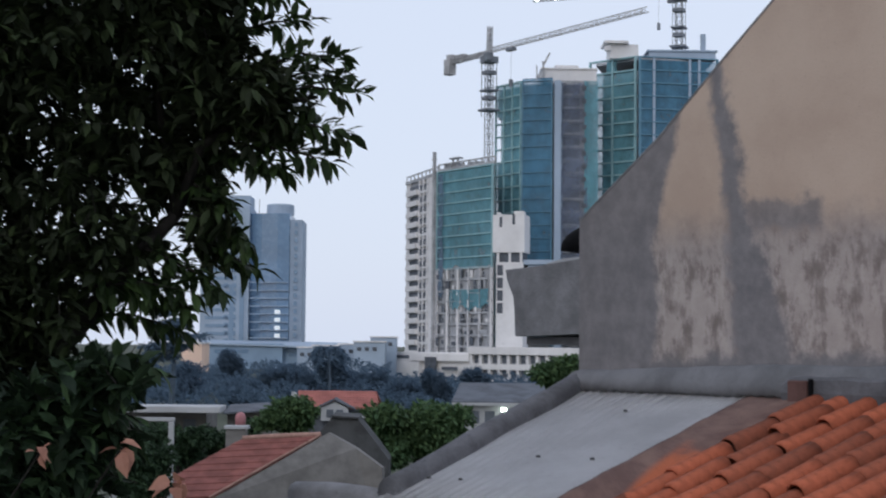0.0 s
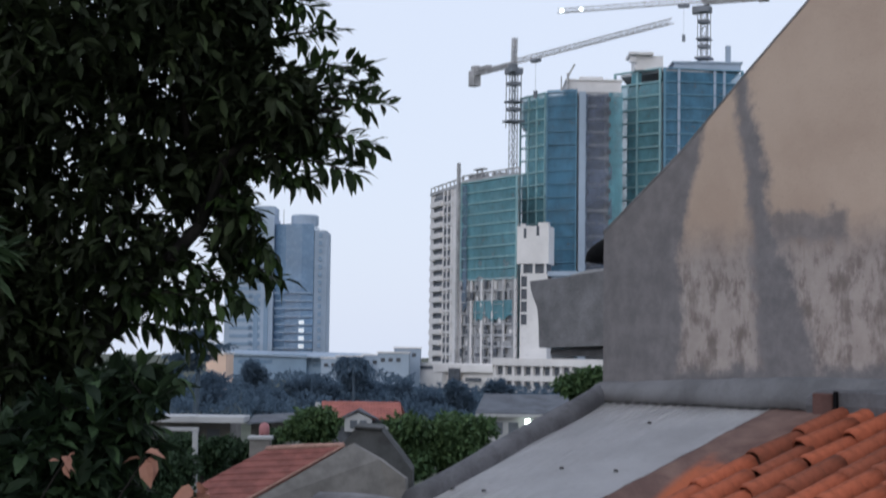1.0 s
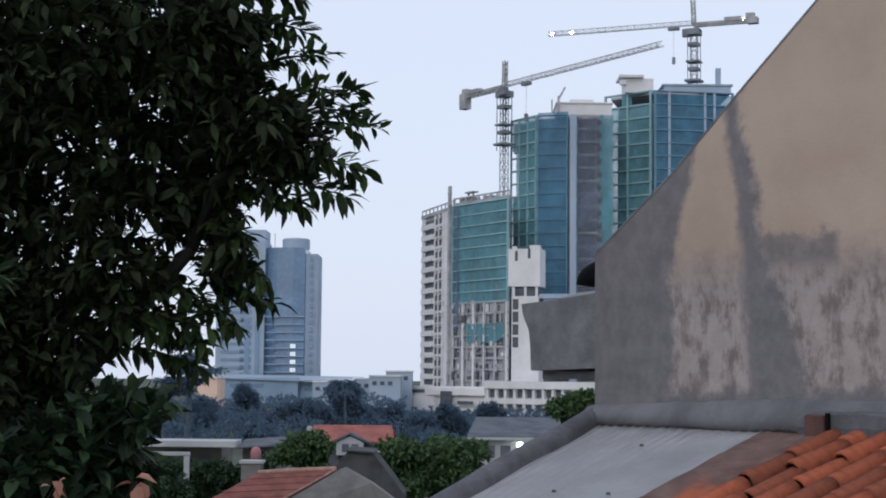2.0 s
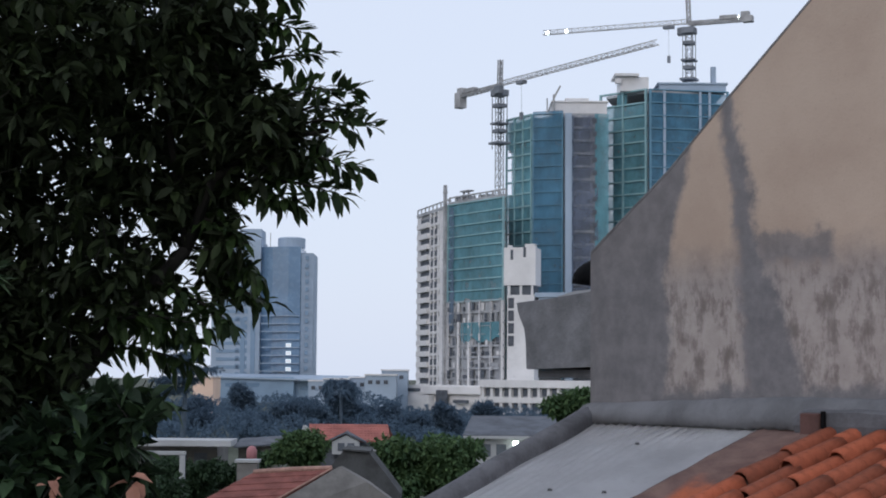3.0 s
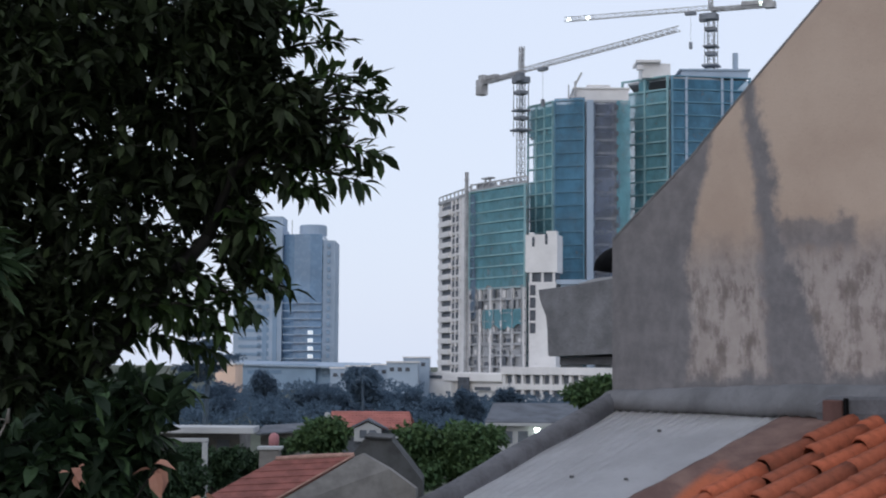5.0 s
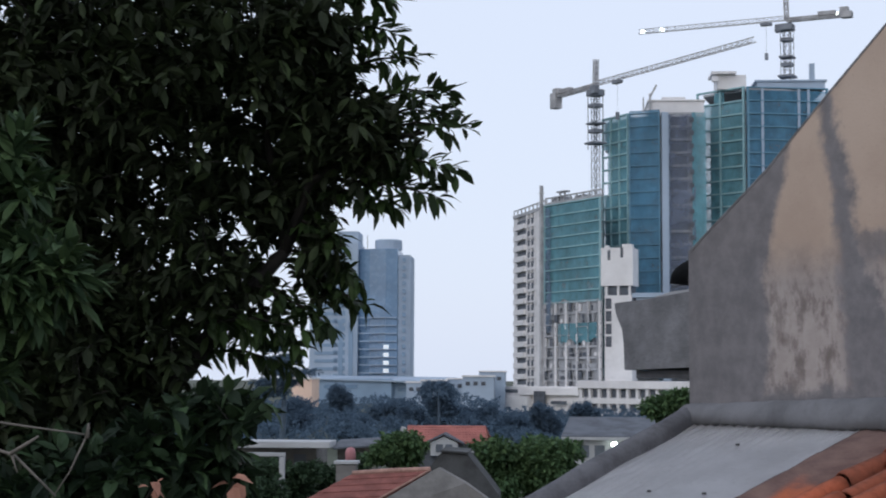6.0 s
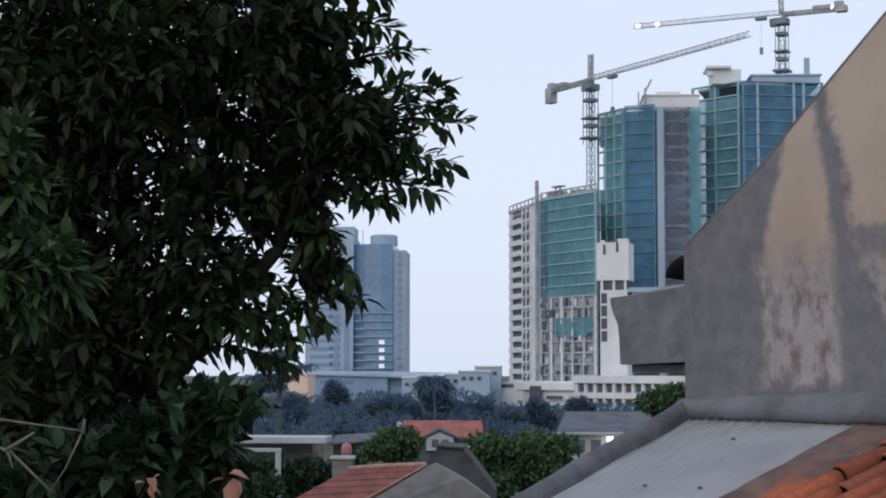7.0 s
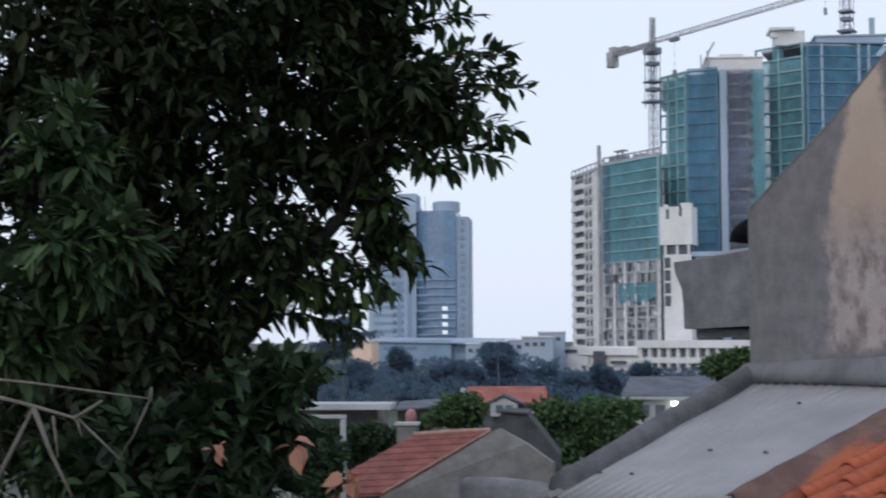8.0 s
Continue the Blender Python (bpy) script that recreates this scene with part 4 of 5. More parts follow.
part("roof", prism(bmesh.new(), [(-4.95, 5.77), (-3.55, 5.67), (-3.55, 5.75), (-4.95, 5.85)], 83.8, 88.2), M["old_roof"], shed)

red2 = thing("house", "house with a bright red tiled roof, white gable and small dormer", "house")
tiled_slope(red2, (-12.0, 152, 5.1), (-4.85, 152, 5.1), (-4.4, 148, 3.75), (-12.0, 148, 3.75), M["redroof2"], 7, 26)
tiled_slope(red2, (-4.85, 152, 5.1), (-12.0, 152, 5.1), (-12.0, 156, 3.75), (-4.4, 156, 3.75), M["redroof2"], 7, 26)
# white wall in shadow: the shade is put into a dark wall colour
part("wall", boxes([(-11.9, -4.7, 148.4, 155.6, 0, 3.72)]), M["slate"], red2)
part("gable", prism(bmesh.new(), [(-12.45, 4.3), (-12.2, 5.15), (-11.9, 5.1), (-11.2, 4.1), (-11.6, 3.6)], 147.6, 147.9), M["white"], red2, "white gable board")
dormer = part("dormer", prism(bmesh.new(), [(-9.6, 2.6), (-9.6, 3.75), (-8.4, 4.3), (-7.2, 3.75), (-7.2, 2.6)], 147.2, 150.5), M["white"], red2, "small white dormer")
part("dormer_roof", prism(bmesh.new(), [(-10.2, 3.6), (-8.4, 4.42), (-6.6, 3.6), (-6.6, 3.75), (-8.4, 4.6), (-10.2, 3.75)], 146.9, 150.6), M["slate"], dormer)
for x in (-9.1, -8.25):
    part("window", boxes([(x, x + 0.62, 147.12, 147.19, 2.9, 3.6)]), M["dark"], dormer)
part("canopy", boxes([(-7.0, -4.6, 145.5, 148.3, 2.95, 3.12)]), M["white"], red2)

slate = thing("house", "house with a low grey roof, white fascia and pale walls", "house")
quad = quad_slab(bmesh.new(), (2.9, 156, 5.9), (10.6, 156, 5.9), (11.4, 149, 4.35), (2.0, 149, 4.35), 0.15)
part("roof", quad, M["slate"], slate)
part("fascia", boxes([(2.0, 11.4, 148.75, 148.97, 4.0, 4.25)]), M["white"], slate)
part("wall", boxes([(3.0, 11.0, 149.5, 155.5, 0, 3.98)]), M["white"], slate)
for x in (3.6, 5.0, 8.4):
    part("window", boxes([(x, x + 0.9, 149.4, 149.48, 2.4, 3.5)]), M["dark"], slate)
lampo = thing("wall_lamp", "glowing greenish-white fluorescent lamp under the eaves", "lamp", pose(6.7, 148.8, 3.62))
part("tube", boxes([(-0.24, 0.24, -0.1, 0.1, -0.2, 0.2)], 0.05), M["lamp"], lampo)
part("bracket", boxes([(-0.05, 0.05, 0.1, 0.72, -0.05, 0.05)]), M["white"], lampo)

flat = thing("house", "white flat-roofed house with a pale metal canopy", "house")
part("canopy", boxes([(-24.5, -16.0, 127, 131, 4.05, 4.55)], 0.05), M["white"], flat)
# darker wall colour paints the shade beneath the canopy
part("wall", boxes([(-24.5, -17.6, 131.2, 138, 0, 4.04)]), M["render"], flat)
for x in (-23.2, -21.0, -19.4):
    part("window", boxes([(x, x + 1.0, 131.08, 131.18, 1.6, 3.4)]), M["dark"], flat)
part("side_roof", quad_slab(bmesh.new(), (-15.9, 133, 4.5), (-12.4, 134, 4.7), (-12.4, 129, 4.25), (-15.9, 128, 4.05), 0.12), M["slate"], flat)
part("side_wall", boxes([(-15.8, -12.6, 130, 133, 0, 4.0)]), M["render"], flat)

post = thing("canopy_frame", "white painted post and beam of an open carport", "frame", pose(-10.85, 70, 0))
part("post", boxes([(-0.11, 0.11, -0.11, 0.11, 0, 6.12)], 0.02), M["white"], post)
part("beam", boxes([(-2.6, 0.14, -0.1, 0.1, 6.14, 6.30)], 0.02), M["white"], post)
part("rear_post", boxes([(-2.5, -2.3, -0.1, 0.1, 0, 6.12)], 0.02), M["white"], post)
pill = thing("gate_pillar", "grey rendered pillar with a flat pale cap", "pillar", pose(-10.4, 90, -0.2))
part("shaft", boxes([(-0.55, 0.55, -0.5, 0.5, 0, 5.0)], 0.04), M["render"], pill)
part("cap", boxes([(-0.65, 0.65, -0.6, 0.6, 5.01, 5.18)], 0.03), M["white"], pill)
tank = thing("water_tank", "small pinkish-red domed tank on a pillar", "tank", pose(-10.55, 93, 0))
bm = bmesh.new()
tube(bm, [(0, 0, 4.6), (0, 0, 5.3), (0, 0, 5.5), (0, 0, 5.58)], [0.3, 0.3, 0.22, 0.06], 14)
part("vessel", bm, M["tank_pink"], tank, smooth=True)
part("pillar", boxes([(-0.3, 0.3, -0.3, 0.3, 0, 4.6)]), M["render"], tank)


# ---- towers ----
def block(parent, name, foot, z0, z1, mat, label=""):
    bm = bmesh.new()
    a, b = [bm.verts.new((x, y, z0)) for x, y in foot], [bm.verts.new((x, y, z1)) for x, y in foot]
    bm.faces.new(a[::-1])
    bm.faces.new(b)
    for i in range(len(a)):
        bm.faces.new((a[i], a[(i + 1) % len(a)], b[(i + 1) % len(a)], b[i]))
    bmesh.ops.recalc_face_normals(bm, faces=bm.faces)
    return part(name, bm, mat, parent, label)


def bits(parent, name, mat, m, size, places, label=""):
    """Alike boxes of one size, each an object, at places (x, y, z) of the frame m."""
    bm = box(bmesh.new(), 0, size[0], 0, size[1], 0, size[2])
    first = None
    for p in places:
        if first is None:
            first = part(name, bm, mat, parent, label, m @ pose(*p))
        else:
            o = new(name, first.data)
            o.parent, o.matrix_basis = parent, m @ pose(*p)


def frame_face(parent, p, q, z0, z1, floors, bays, slab_mat, col_mat, out=0.6, col=0.5, slab=0.45):
    """Slab edges and columns in front of a face."""
    m, length = turn_to(p, q)
    step = (z1 - z0) / floors
    bits(parent, "slab_edge", slab_mat, m, (length, out, slab), [(0, -out, z0 + step * k) for k in range(floors + 1)])
    bits(parent, "column", col_mat, m, (col, out * 0.6, z1 - z0), [((length - col) * k / bays, -out * 1.02, z0) for k in range(bays + 1)])
    return m, length, step


def net_sheet(parent, p, q, z0, z1, mat, seed, off=1.0, ragged=True):
    """A hung safety net, rippled, with an uneven lower hem."""
    m, length = turn_to(p, q)
    bm = bmesh.new()
    nx, nz = max(6, int(length / 0.8)), max(8, int((z1 - z0) / 1.0))
    g = []
    for j in range(nz + 1):
        row = []
        for i in range(nx + 1):
            x = length * i / nx
            hem = (noise.noise((x * 0.25, seed, 0)) * 2.2 + noise.noise((x * 0.9, seed, 5)) * 0.9) * (1 - j / nz) ** 3 if ragged else 0
            z = z0 + (z1 - z0) * j / nz + hem
            y = -off + 0.28 * noise.noise((x * 0.5, seed, z * 0.25)) + 0.14 * abs(math.sin(z * math.pi / 3.15))
            row.append(bm.verts.new((x, y, z)))
        g.append(row)
    for j in range(nz):
        for i in range(nx):
            bm.faces.new((g[j][i], g[j][i + 1], g[j + 1][i + 1], g[j + 1][i]))
    return part("safety_net", bm, mat, parent, matrix=m, smooth=True)


FL = 3.16
# white flank with balconies, and the scaffolded face beside it
A, B, C = (-7.2, 500.0), (2.1, 468.0), (17.1, 444.0)
ta = thing("apartment_tower", "unfinished white apartment tower with balconies and green safety nets", "tower")
TOP = 59.4
block(ta, "core", [A, B, C, (16.6, 462), (10, 510)], 0, TOP - 1.2, M["concrete"])
m, length = turn_to(A, B)
flr = int((TOP - 6) / FL)
zs = [6 + FL * k for k in range(flr)]
block(ta, "corner_wall", [(A[0] - 0.3, A[1] + 0.2), (A[0] + 0.9, A[1] - 4.2), (A[0] + 1.4, A[1] - 3.9), (A[0] + 0.2, A[1] + 0.5)], 5, TOP - 1.0, M["white_far"])
part("end_wall", boxes([(25, length - 0.05, -0.5, -0.05, 5, TOP - 2)]), M["white_far"], ta, "plain white wall", m)
bits(ta, "balcony", M["white_far"], m, (11.5, 1.3, 1.5), [(3.2, -1.4, z) for z in zs])
# solid dark panels painted as the shade within the balconies
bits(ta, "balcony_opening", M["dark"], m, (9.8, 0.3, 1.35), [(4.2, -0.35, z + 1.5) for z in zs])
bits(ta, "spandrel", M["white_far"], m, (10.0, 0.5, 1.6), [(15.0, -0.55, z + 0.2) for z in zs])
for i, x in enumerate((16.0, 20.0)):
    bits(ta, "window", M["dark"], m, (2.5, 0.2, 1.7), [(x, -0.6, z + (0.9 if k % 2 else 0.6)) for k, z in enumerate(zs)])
bits(ta, "pier", M["white_far"], m, (1.2, 0.5, TOP - 7), [(14.6, -0.62, 5), (18.7, -0.62, 5), (23.0, -0.62, 5)])
part("roof_rail", boxes([(0, length, -0.4, -0.2, TOP + 0.1, TOP + 0.5), (0, length, -0.6, 0.2, TOP - 2.0, TOP - 1.1)] + [(length * k / 8, length * k / 8 + 0.4, -0.4, -0.1, TOP - 1.2, TOP + 0.2) for k in range(9)]), M["concrete"], ta, "", m)
frame_face(ta, B, C, 30.2, TOP - 1.5, 9, 1, M["frame_teal"], M["frame_teal"], 0.8, 0.5, 0.3)
m, length, step = frame_face(ta, B, C, 5.5, 30.16, 8, 5, M["concrete"], M["white_far"], 0.8, 0.9)
R = random.Random(11)
room = defaultdict(list)
SIZES = ((1.7, 2.1), (0.9, 2.3), (2.3, 1.0), (0.6, 1.4), (1.2, 1.2))
for k in range(8):
    for i in range(11):
        if R.random() < 0.85:
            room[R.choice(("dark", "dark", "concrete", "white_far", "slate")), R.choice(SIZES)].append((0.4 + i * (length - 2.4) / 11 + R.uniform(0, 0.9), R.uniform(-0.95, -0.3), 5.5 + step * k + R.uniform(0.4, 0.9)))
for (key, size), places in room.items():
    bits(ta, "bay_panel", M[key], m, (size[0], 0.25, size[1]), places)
bits(ta, "scaffold_pole", M["concrete"], m, (0.14, 0.14, 25.5), [(x + R.uniform(-0.7, 0.7), -1.35, 5) for x in np.arange(1.0, length - 0.5, 4.3)])
for lift in (1.9, 5.2):
    bits(ta, "scaffold_ledger", M["concrete"], m, (lift, 0.16, 0.16), [(R.uniform(0.5, length - lift), -1.4, z + R.uniform(-0.5, 0.5)) for z in np.arange(7.0, 30.0, 2.3)])
net_sheet(ta, B, C, 30.5, TOP - 1.6, M["net"], 1, 0.62)
net_sheet(ta, (6.2, 461.4), (16.5, 445), 19.5, 24.5, M["net"], 2)
net_sheet(ta, (1.2, 470.5), (4.2, 464.6), 23, TOP - 2, M["net_grey"], 3)
part("roof_frame", boxes([(0, length, -0.3, 0.1, TOP + 0.6, TOP + 1.0), (0, length, -0.5, 0.4, TOP - 1.2, TOP - 0.5)] + [(length * k / 9, length * k / 9 + 0.45, -0.3, 0.1, TOP - 0.6, TOP + 0.7) for k in range(10)] + [(3, 9, 0.5, 3, TOP - 0.8, TOP + 0.8), (14, 19, 0.5, 3, TOP - 0.8, TOP + 0.4), (5, 9.5, 0.2, 2, TOP + 2.0, TOP + 2.4), (6, 6.4, 0.6, 1, TOP + 0.8, TOP + 2.0), (8.4, 8.8, 0.6, 1, TOP + 0.8, TOP + 2.0)]), M["concrete"], ta, "bare concrete frame at the top", m)
hoist = part("hoist_mast", boxes([(-0.9, -0.1, -1.6, -0.8, 2, TOP + 4.5)] + [(-1.1, 0.1, -1.7, -0.7, z, z + 0.3) for z in np.arange(4, TOP + 4, 3.2)]), M["steel"], ta, "hoist mast", m)

# netted tower in the middle
tb = thing("apartment_tower", "tall unfinished apartment tower wrapped in teal and blue safety nets", "tower")
G0, G1, G2, G3, G4 = (18.6, 466.0), (25.2, 455.0), (34.2, 452.0), (42.8, 452.0), (45.6, 452.0)
GT = 82.6
block(tb, "core", [(20.1, 467), (25.6, 456.4), (34.4, 453.4), (45.4, 453.4), (45.4, 480), (25, 485)], 0, GT - 1, M["concrete"])
for z0, z1 in ((6, 60.5), (73.5, GT - 0.8)):
    block(tb, "corner_core", [(18.9, 468.0), (20.05, 466.0), (20.05, 470), (19.2, 470)], z0, z1, M["concrete"])
frame_face(tb, G0, G1, 6, GT - 0.5, 21, 3, M["frame_teal"], M["frame_teal"], 0.9, 0.34, 0.40)
net_sheet(tb, G0, G1, 12, 60.5, M["net"], 4, 0.62, False)
net_sheet(tb, (19.9, 463.8), G1, 60.5, 73.5, M["net"], 14, 0.62, False)
net_sheet(tb, G0, G1, 73.5, GT, M["net"], 15, 0.62, False)
frame_face(tb, G1, (33.4, 452.3), 6, GT - 0.5, 21, 1, M["frame_blue"], M["frame_blue"], 1.2, 0.3, 0.16)
net_sheet(tb, G1, (33.4, 452.3), 10, GT + 0.4, M["net_blue"], 5, 0.9)
part("shaft", boxes([(33.6, 35.4, 449.9, 453.0, 2, GT - 0.6)]), M["pale_blue"], tb, "pale concrete lift shaft")
m, length, step = frame_face(tb, (35.4, 452.4), G3, 6, GT - 1, 21, 1, M["concrete"], M["pale_blue"], 0.6, 0.6, 0.6)
# flat dark panels take the place of shade in the open bays
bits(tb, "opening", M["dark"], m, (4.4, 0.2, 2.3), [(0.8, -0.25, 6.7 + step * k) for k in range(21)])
bits(tb, "window", M["slate"], m, (1.1, 0.2, 1.3), [(5.9, -1.15, 7.4 + step * k) for k in range(21)])
net_sheet(tb, (35.4, 452.4), G3, 10, GT - 1, M["net_thin"], 6, 1.0)
net_sheet(tb, (41.8, 451.5), G4, 10, GT - 0.5, M["net"], 7, 0.6)
part("penthouse", boxes([(30.4, 45.4, 453.6, 470, GT - 1, GT + 3.0), (30.0, 45.8, 453.2, 470.4, GT + 3.01, GT + 3.4), (34.0, 40.5, 455, 462, GT + 3.4, GT + 4.4)]), M["white_far"], tb, "white rooftop plant room")
arm = bmesh.new()
bar(arm, (30.6, 452.8, GT), (30.6, 452.8, GT + 5.0), 0.4)
bar(arm, (30.6, 452.8, GT + 4.0), (32.4, 452.5, GT + 7.4), 0.35)
bar(arm, (28.8, 453, GT), (28.8, 453, GT + 4), 0.25)
part("concrete_spreader", arm, M["steel"], tb, "small hoist arm on the roof edge")

# netted tower behind the gable
tc = thing("apartment_tower", "tallest unfinished tower with a bare frame behind teal nets", "tower")
H0, H1, H2 = (45.9, 474.0), (57.9, 462.0), (81.0, 466.0)
HT = 90.6
block(tc, "core", [(49.4, 476), (59, 464.6), (80.0, 468), (80, 495), (54, 495)], 0, HT - 3.2, M["concrete"])
block(tc, "top_slab", [(47.4, 475), (58.6, 463.6), (80.0, 467.4), (80, 494), (52, 494)], HT - 0.4, HT + 0.25, M["concrete"])
frame_face(tc, H0, H1, 6, HT, 23, 2, M["frame_teal"], M["frame_teal"], 1.0, 0.55, 0.42)
net_sheet(tc, H0, H1, 14, HT - 3.6, M["net"], 8, 0.66)
net_sheet(tc, (50.4, 469.8), (53.0, 467.4), HT - 3.6, HT - 0.2, M["net"], 17, 0.9, False)
m, length, step = frame_face(tc, H1, H2, 6, HT, 23, 1, M["frame_blue"], M["frame_blue"], 1.2, 0.6, 0.30)
bits(tc, "pier", M["pale_blue"], m, (0.7, 0.5, HT - 6), [(x, -1.15, 6) for x in (4.1, 14.6, 17.4)])
net_sheet(tc, H1, H2, 14, HT - 0.6, M["net_blue"], 9, 0.9)
part("penthouse", boxes([(50.4, 58.4, 465, 475, HT + 0.3, HT + 4.3), (48.6, 55.5, 463.5, 474, HT + 4.4, HT + 5.1), (48.9, 50.6, 464, 466, HT + 2.4, HT + 3.7)]), M["white_far"], tc, "white rooftop room with a flat canopy")
part("parapet", boxes([(61.5, 80.5, 465.6, 485, HT + 0.2, HT + 2.4), (61.0, 81.0, 465.2, 485.4, HT + 2.41, HT + 2.9)]), M["pale_blue"], tc, "pale roof parapet")
part("vent_pipe", boxes([(77.0, 78.4, 470, 471.4, HT + 2.9, HT + 8.4)]), M["pale_blue"], tc)

# white service core in front, and the long podium
wc = thing("service_core", "white concrete stair and lift core with slit windows", "tower")
m, length = turn_to((16.2, 432), (24.4, 430))
part("upper_block", boxes([(0, length, 0, 8, 33.5, 43.4), (1.0, 2.0, 0, 2, 43.4, 44.0), (5.6, 8.2, 0, 3, 43.4, 44.3)]), M["white_far"], wc, "", m)
part("lower_block", boxes([(0.9, length - 0.4, 0.3, 7.5, 4, 31.0)]), M["white_far"], wc, "", m)
part("neck", boxes([(1.2, length - 0.6, 0.8, 7.5, 31.0, 33.5)]), M["dark"], wc, "", m)
bits(wc, "window", M["dark"], m, (0.7, 0.2, 2.6), [(1.8, -0.08, 40.2), (5.2, -0.08, 40.8)])
bits(wc, "window", M["slate"], m, (1.5, 0.2, 2.7), [(1.2, 0.2, 17.6 + 3.3 * k) for k in range(4)])
bits(wc, "post", M["white_far"], m, (0.6, 0.6, 2.5), [(1.1, 0.15, 31.0), (4.2, 0.15, 31.0), (7.2, 0.15, 31.0)])
part("wing_deck", boxes([(8.0, 26, 1, 8, 30.4, 31.6), (9, 26, 1.6, 8, 24, 30.3)]), M["pale_blue"], wc, "bare deck beside the core", m)

pod = thing("podium_building", "long white podium building with rows of dark windows", "building")
P0, P1, P2 = (-10.6, 452.0), (11.0, 432.0), (40.0, 402.0)
m, length = turn_to(P0, P1)
part("west_wing", boxes([(0, length, 0, 20, 0, 7.2), (-2, 12, -2, 0, 0, 4.6), (8, length, -1.2, 0, 5.0, 6.9)]), M["white_far"], pod, "", m)
bits(pod, "window_band", M["dark"], m, (5.5, 0.25, 0.9), [(2.0, -0.2, 5.5), (20, -1.4, 2.6)])
bits(pod, "door_bay", M["slate"], m, (4.0, 0.3, 5.6), [(14.0, -1.5, 0.4)])
m, length = turn_to(P1, P2)
part("east_wing", boxes([(0, length, 0, 18, 0, 8.6)]), M["concrete"], pod, "", m)
bits(pod, "ledge", M["white_far"], m, (length, 1.4, 1.9), [(0, -1.4, 6.9)])
bits(pod, "ledge", M["white_far"], m, (length, 1.2, 1.4), [(0, -1.2, 3.0), (0, -1.2, -0.6)])
for z in (4.5, 0.9):
    bits(pod, "window", M["dark"], m, (2.2, 0.3, 1.9), [(1.2 + 3.3 * k, -0.25, z + 0.2) for k in range(12)])
    bits(pod, "pier", M["white_far"], m, (0.9, 0.9, 2.5), [(0.1 + 3.3 * k, -0.9, z - 0.1) for k in range(13)])

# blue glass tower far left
# its haze lies in the wall and glass colours
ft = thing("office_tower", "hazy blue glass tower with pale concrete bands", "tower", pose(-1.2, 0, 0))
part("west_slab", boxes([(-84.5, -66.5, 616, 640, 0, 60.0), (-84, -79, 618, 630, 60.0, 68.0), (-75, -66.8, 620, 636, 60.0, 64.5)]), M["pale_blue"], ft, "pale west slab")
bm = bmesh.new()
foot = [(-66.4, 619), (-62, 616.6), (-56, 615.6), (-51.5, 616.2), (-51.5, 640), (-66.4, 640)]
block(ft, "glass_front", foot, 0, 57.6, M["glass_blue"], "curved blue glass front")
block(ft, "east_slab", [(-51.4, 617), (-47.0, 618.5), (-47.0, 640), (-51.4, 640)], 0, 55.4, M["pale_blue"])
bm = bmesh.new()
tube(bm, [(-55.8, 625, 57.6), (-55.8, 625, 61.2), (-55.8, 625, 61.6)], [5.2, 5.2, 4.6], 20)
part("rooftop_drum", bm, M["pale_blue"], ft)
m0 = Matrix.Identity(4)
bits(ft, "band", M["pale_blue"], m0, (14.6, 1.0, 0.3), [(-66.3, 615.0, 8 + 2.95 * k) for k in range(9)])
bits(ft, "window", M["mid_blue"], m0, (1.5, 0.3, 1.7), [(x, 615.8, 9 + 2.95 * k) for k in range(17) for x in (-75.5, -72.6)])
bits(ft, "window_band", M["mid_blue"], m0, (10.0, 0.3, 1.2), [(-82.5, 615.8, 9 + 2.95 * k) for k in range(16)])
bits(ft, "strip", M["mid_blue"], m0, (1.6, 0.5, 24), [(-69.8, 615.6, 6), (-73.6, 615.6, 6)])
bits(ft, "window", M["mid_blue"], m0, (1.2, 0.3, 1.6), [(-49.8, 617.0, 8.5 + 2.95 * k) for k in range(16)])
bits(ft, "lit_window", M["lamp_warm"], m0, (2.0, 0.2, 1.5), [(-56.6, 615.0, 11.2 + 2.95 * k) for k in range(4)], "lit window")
bits(ft, "mast", M["steel"], m0, (0.25, 0.25, 6), [(-83, 620, 68), (-81, 620, 68), (-78, 620, 60), (-64, 625, 57.6)])
fp = thing("podium_building", "hazy pale podium at the foot of the glass tower", "building")
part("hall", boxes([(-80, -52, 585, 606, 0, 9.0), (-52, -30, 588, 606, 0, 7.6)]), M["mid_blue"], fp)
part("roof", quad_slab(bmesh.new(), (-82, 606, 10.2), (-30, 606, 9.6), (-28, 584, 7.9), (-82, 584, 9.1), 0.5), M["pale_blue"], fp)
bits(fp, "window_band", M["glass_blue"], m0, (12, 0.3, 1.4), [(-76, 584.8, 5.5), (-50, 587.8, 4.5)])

# pale buildings whose haze is part of their wall colour
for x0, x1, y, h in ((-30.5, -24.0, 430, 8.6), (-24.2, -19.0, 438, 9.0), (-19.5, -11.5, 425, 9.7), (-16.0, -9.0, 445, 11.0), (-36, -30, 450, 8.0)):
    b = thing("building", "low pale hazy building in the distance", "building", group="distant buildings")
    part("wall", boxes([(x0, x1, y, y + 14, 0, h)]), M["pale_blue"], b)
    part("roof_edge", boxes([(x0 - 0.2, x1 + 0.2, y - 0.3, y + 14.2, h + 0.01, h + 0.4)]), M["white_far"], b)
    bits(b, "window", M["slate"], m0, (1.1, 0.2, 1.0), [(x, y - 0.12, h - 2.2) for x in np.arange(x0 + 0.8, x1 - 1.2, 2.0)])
pe = thing("building", "distant building with the last light put into its peach colour", "building")
part("wall", boxes([(-52.3, -48.1, 350, 362, 0, 9.0)]), M["peach"], pe)
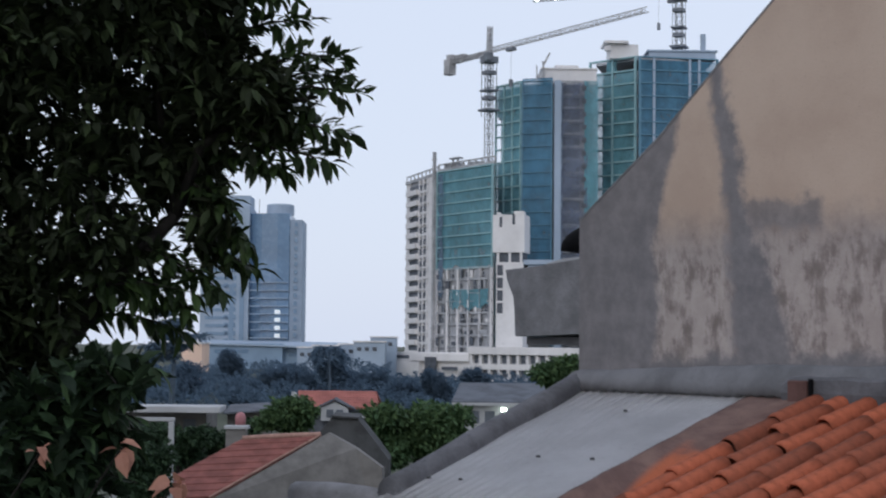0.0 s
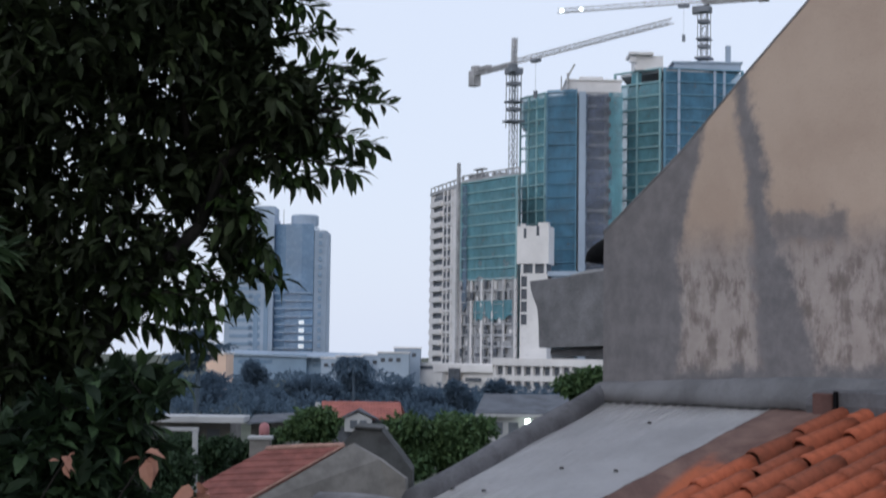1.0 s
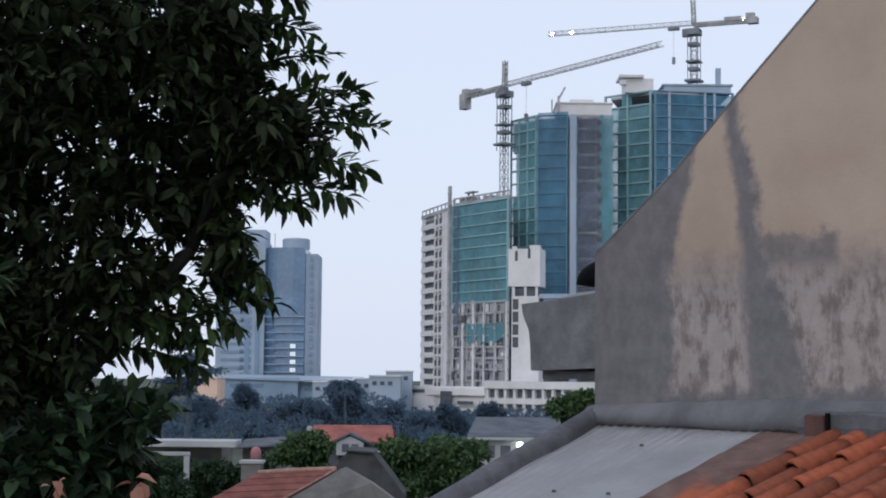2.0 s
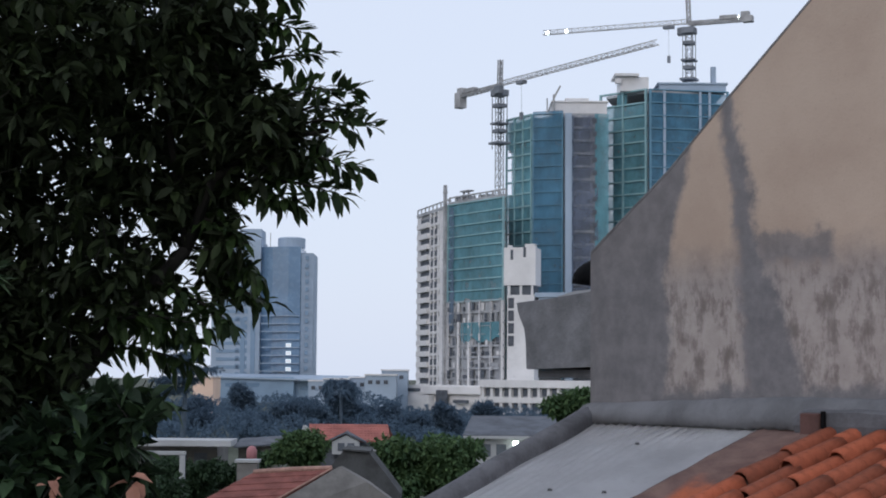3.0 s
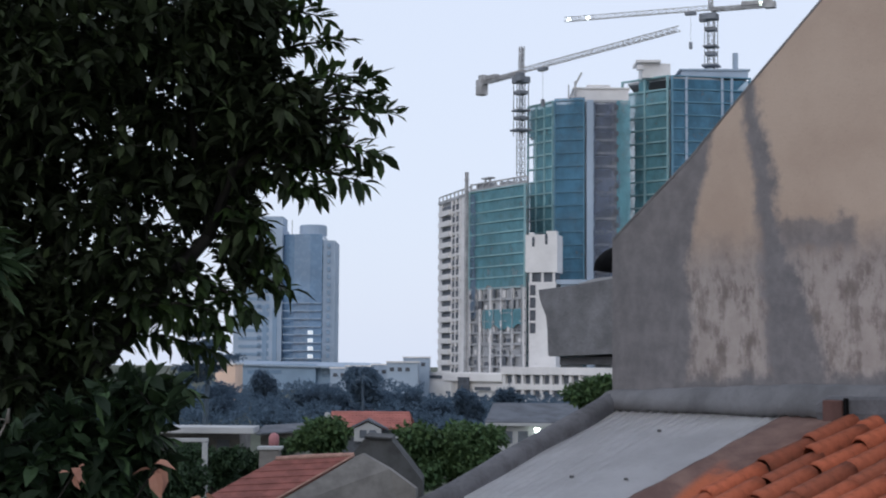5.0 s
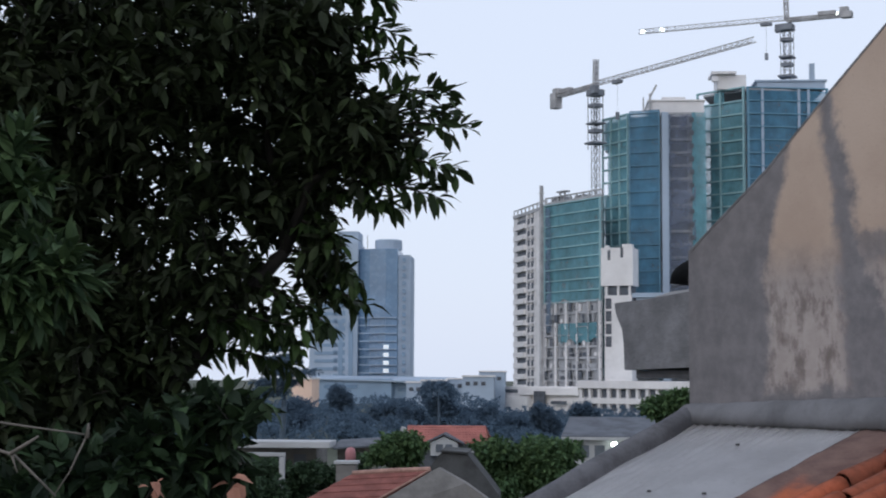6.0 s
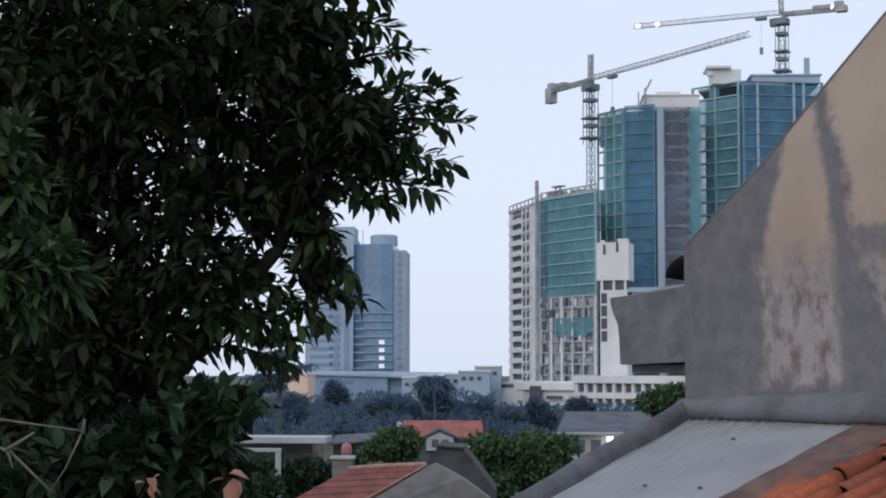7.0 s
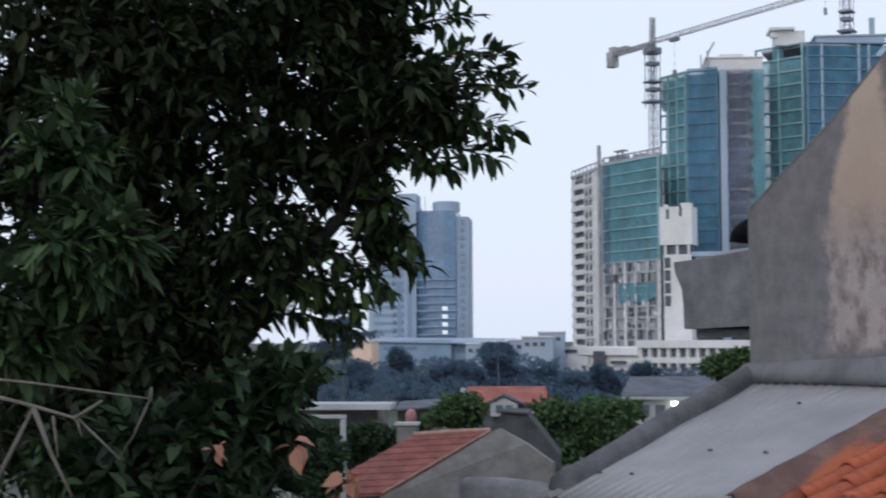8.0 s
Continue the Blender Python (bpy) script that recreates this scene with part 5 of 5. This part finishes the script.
part("roof_edge", boxes([(-52.5, -47.9, 349.7, 362.2, 9.01, 9.4)]), M["white_far"], pe)


# ---- tower cranes ----
def lattice(bm, a, b, w, h, n, r, tri=False):
    """A lattice girder from a to b: chords, posts and diagonals."""
    a, b = Vector(a), Vector(b)
    d = (b - a).normalized()
    side = d.cross(Vector((0, 0, 1)))
    side = side.normalized() if side.length > 0.1 else Vector((1, 0, 0))
    up = side.cross(d)
    offs = [side * -w / 2, side * w / 2, up * h] if tri else [side * -w / 2 - up * h / 2, side * w / 2 - up * h / 2, side * w / 2 + up * h / 2, side * -w / 2 + up * h / 2]
    for o in offs:
        bar(bm, a + o, b + o, r)
    k = len(offs)
    for i in range(n):
        p, q = a.lerp(b, i / n), a.lerp(b, (i + 1) / n)
        for j in range(k):
            bar(bm, p + offs[j], q + offs[(j + 1) % k], r * 0.6)
            bar(bm, p + offs[j], p + offs[(j + 1) % k], r * 0.6)
    return bm


def tower_crane(x, y, base, z, heading, jib, tail, label, lamp, hang, trolley_x):
    """z: height of the jib; heading: degrees of the jib on plan."""
    c = thing("tower_crane", label, "crane", pose(x, y, 0, 0, 0, heading), "cranes")
    part("mast", lattice(bmesh.new(), (0, 0, base), (0, 0, z - 3), 1.7, 1.7, int((z - base) / 2.4), 0.11), M["steel_dark"], c)
    bm = boxes([(-1.9, 1.9, -1.9, 1.9, z - 3.0, z - 1.2), (-1.6, 1.6, -1.6, 1.6, z - 6.2, z - 5.2), (-2.0, 2.0, -2.0, 2.0, z - 11.0, z - 10.5), (-1.5, 1.5, -1.5, 1.5, z - 13.4, z - 12.4), (-2.3, 2.3, -2.3, 2.3, z - 16.6, z - 16.0)], 0.1)
    for sx in (-1.5, 1.5):
        for sy in (-1.5, 1.5):
            bar(bm, (sx, sy, z - 18), (sx, sy, z - 3), 0.13)
    part("climbing_cage", bm, M["steel_dark"], c, "climbing cage with platforms")
    part("cab", boxes([(1.4, 3.9, -3.0, -1.2, z - 2.9, z - 0.6)], 0.2), M["steel_dark"], c, "driver's cab")
    part("jib", lattice(bmesh.new(), (0, 0, z), (jib, 0, z), 1.2, 1.3, int(jib / 2.2), 0.11, True), M["steel"], c)
    part("counter_jib", lattice(boxes([(-tail, 0, -0.8, 0.8, z - 0.2, z + 0.1)]), (0, 0, z), (-tail, 0, z), 1.5, 1.0, int(tail / 2), 0.15), M["steel"], c)
    part("counterweight", boxes([(-tail - 1.6, -tail + 1.4, -1.2, 1.2, z - hang, z + 0.9), (-tail - 0.6, -tail + 1.8, -1.0, 1.0, z + 0.6, z + 2.2), (-tail + 3, -tail + 8, -0.9, 0.9, z + 0.3, z + 1.5)], 0.1), M["steel"], c, "counterweight blocks and winch")
    part("apex", lattice(bmesh.new(), (0, 0, z), (0.3, 0, z + 7.4), 1.0, 1.0, 5, 0.16), M["steel"], c)
    trolley = part("trolley", boxes([(trolley_x - 1.6, trolley_x + 1.6, -0.8, 0.8, z - 1.1, z - 0.2)], 0.1), M["steel_dark"], c)
    bm = bar(bmesh.new(), (trolley_x, 0, z - 9), (trolley_x, 0, z - 1), 0.04)
    box(bm, trolley_x - 0.4, trolley_x + 0.4, -0.4, 0.4, z - 11.0, z - 9.0)
    part("hook", bm, M["steel_dark"], trolley)
    for px in lamp:
        part("work_light", boxes([(px - 0.5, px + 0.5, -1.1, -0.6, z + 0.2, z + 1.2)], 0.1), M["lamp"], c, "glowing work light")
    return c


tower_crane(15.9, 460, 40, EYE + 81.7, -58.3, 69.5, 20.5, "pale tower crane with a long raised jib", (), 3.6, 10.8)
tower_crane(70.7, 470, 88, EYE + 102.0, 157.0, 44.5, 17.0, "grey tower crane with lit work lights above the tallest tower", (37.5, 43.5, -14.0), 0.9, 6.0)
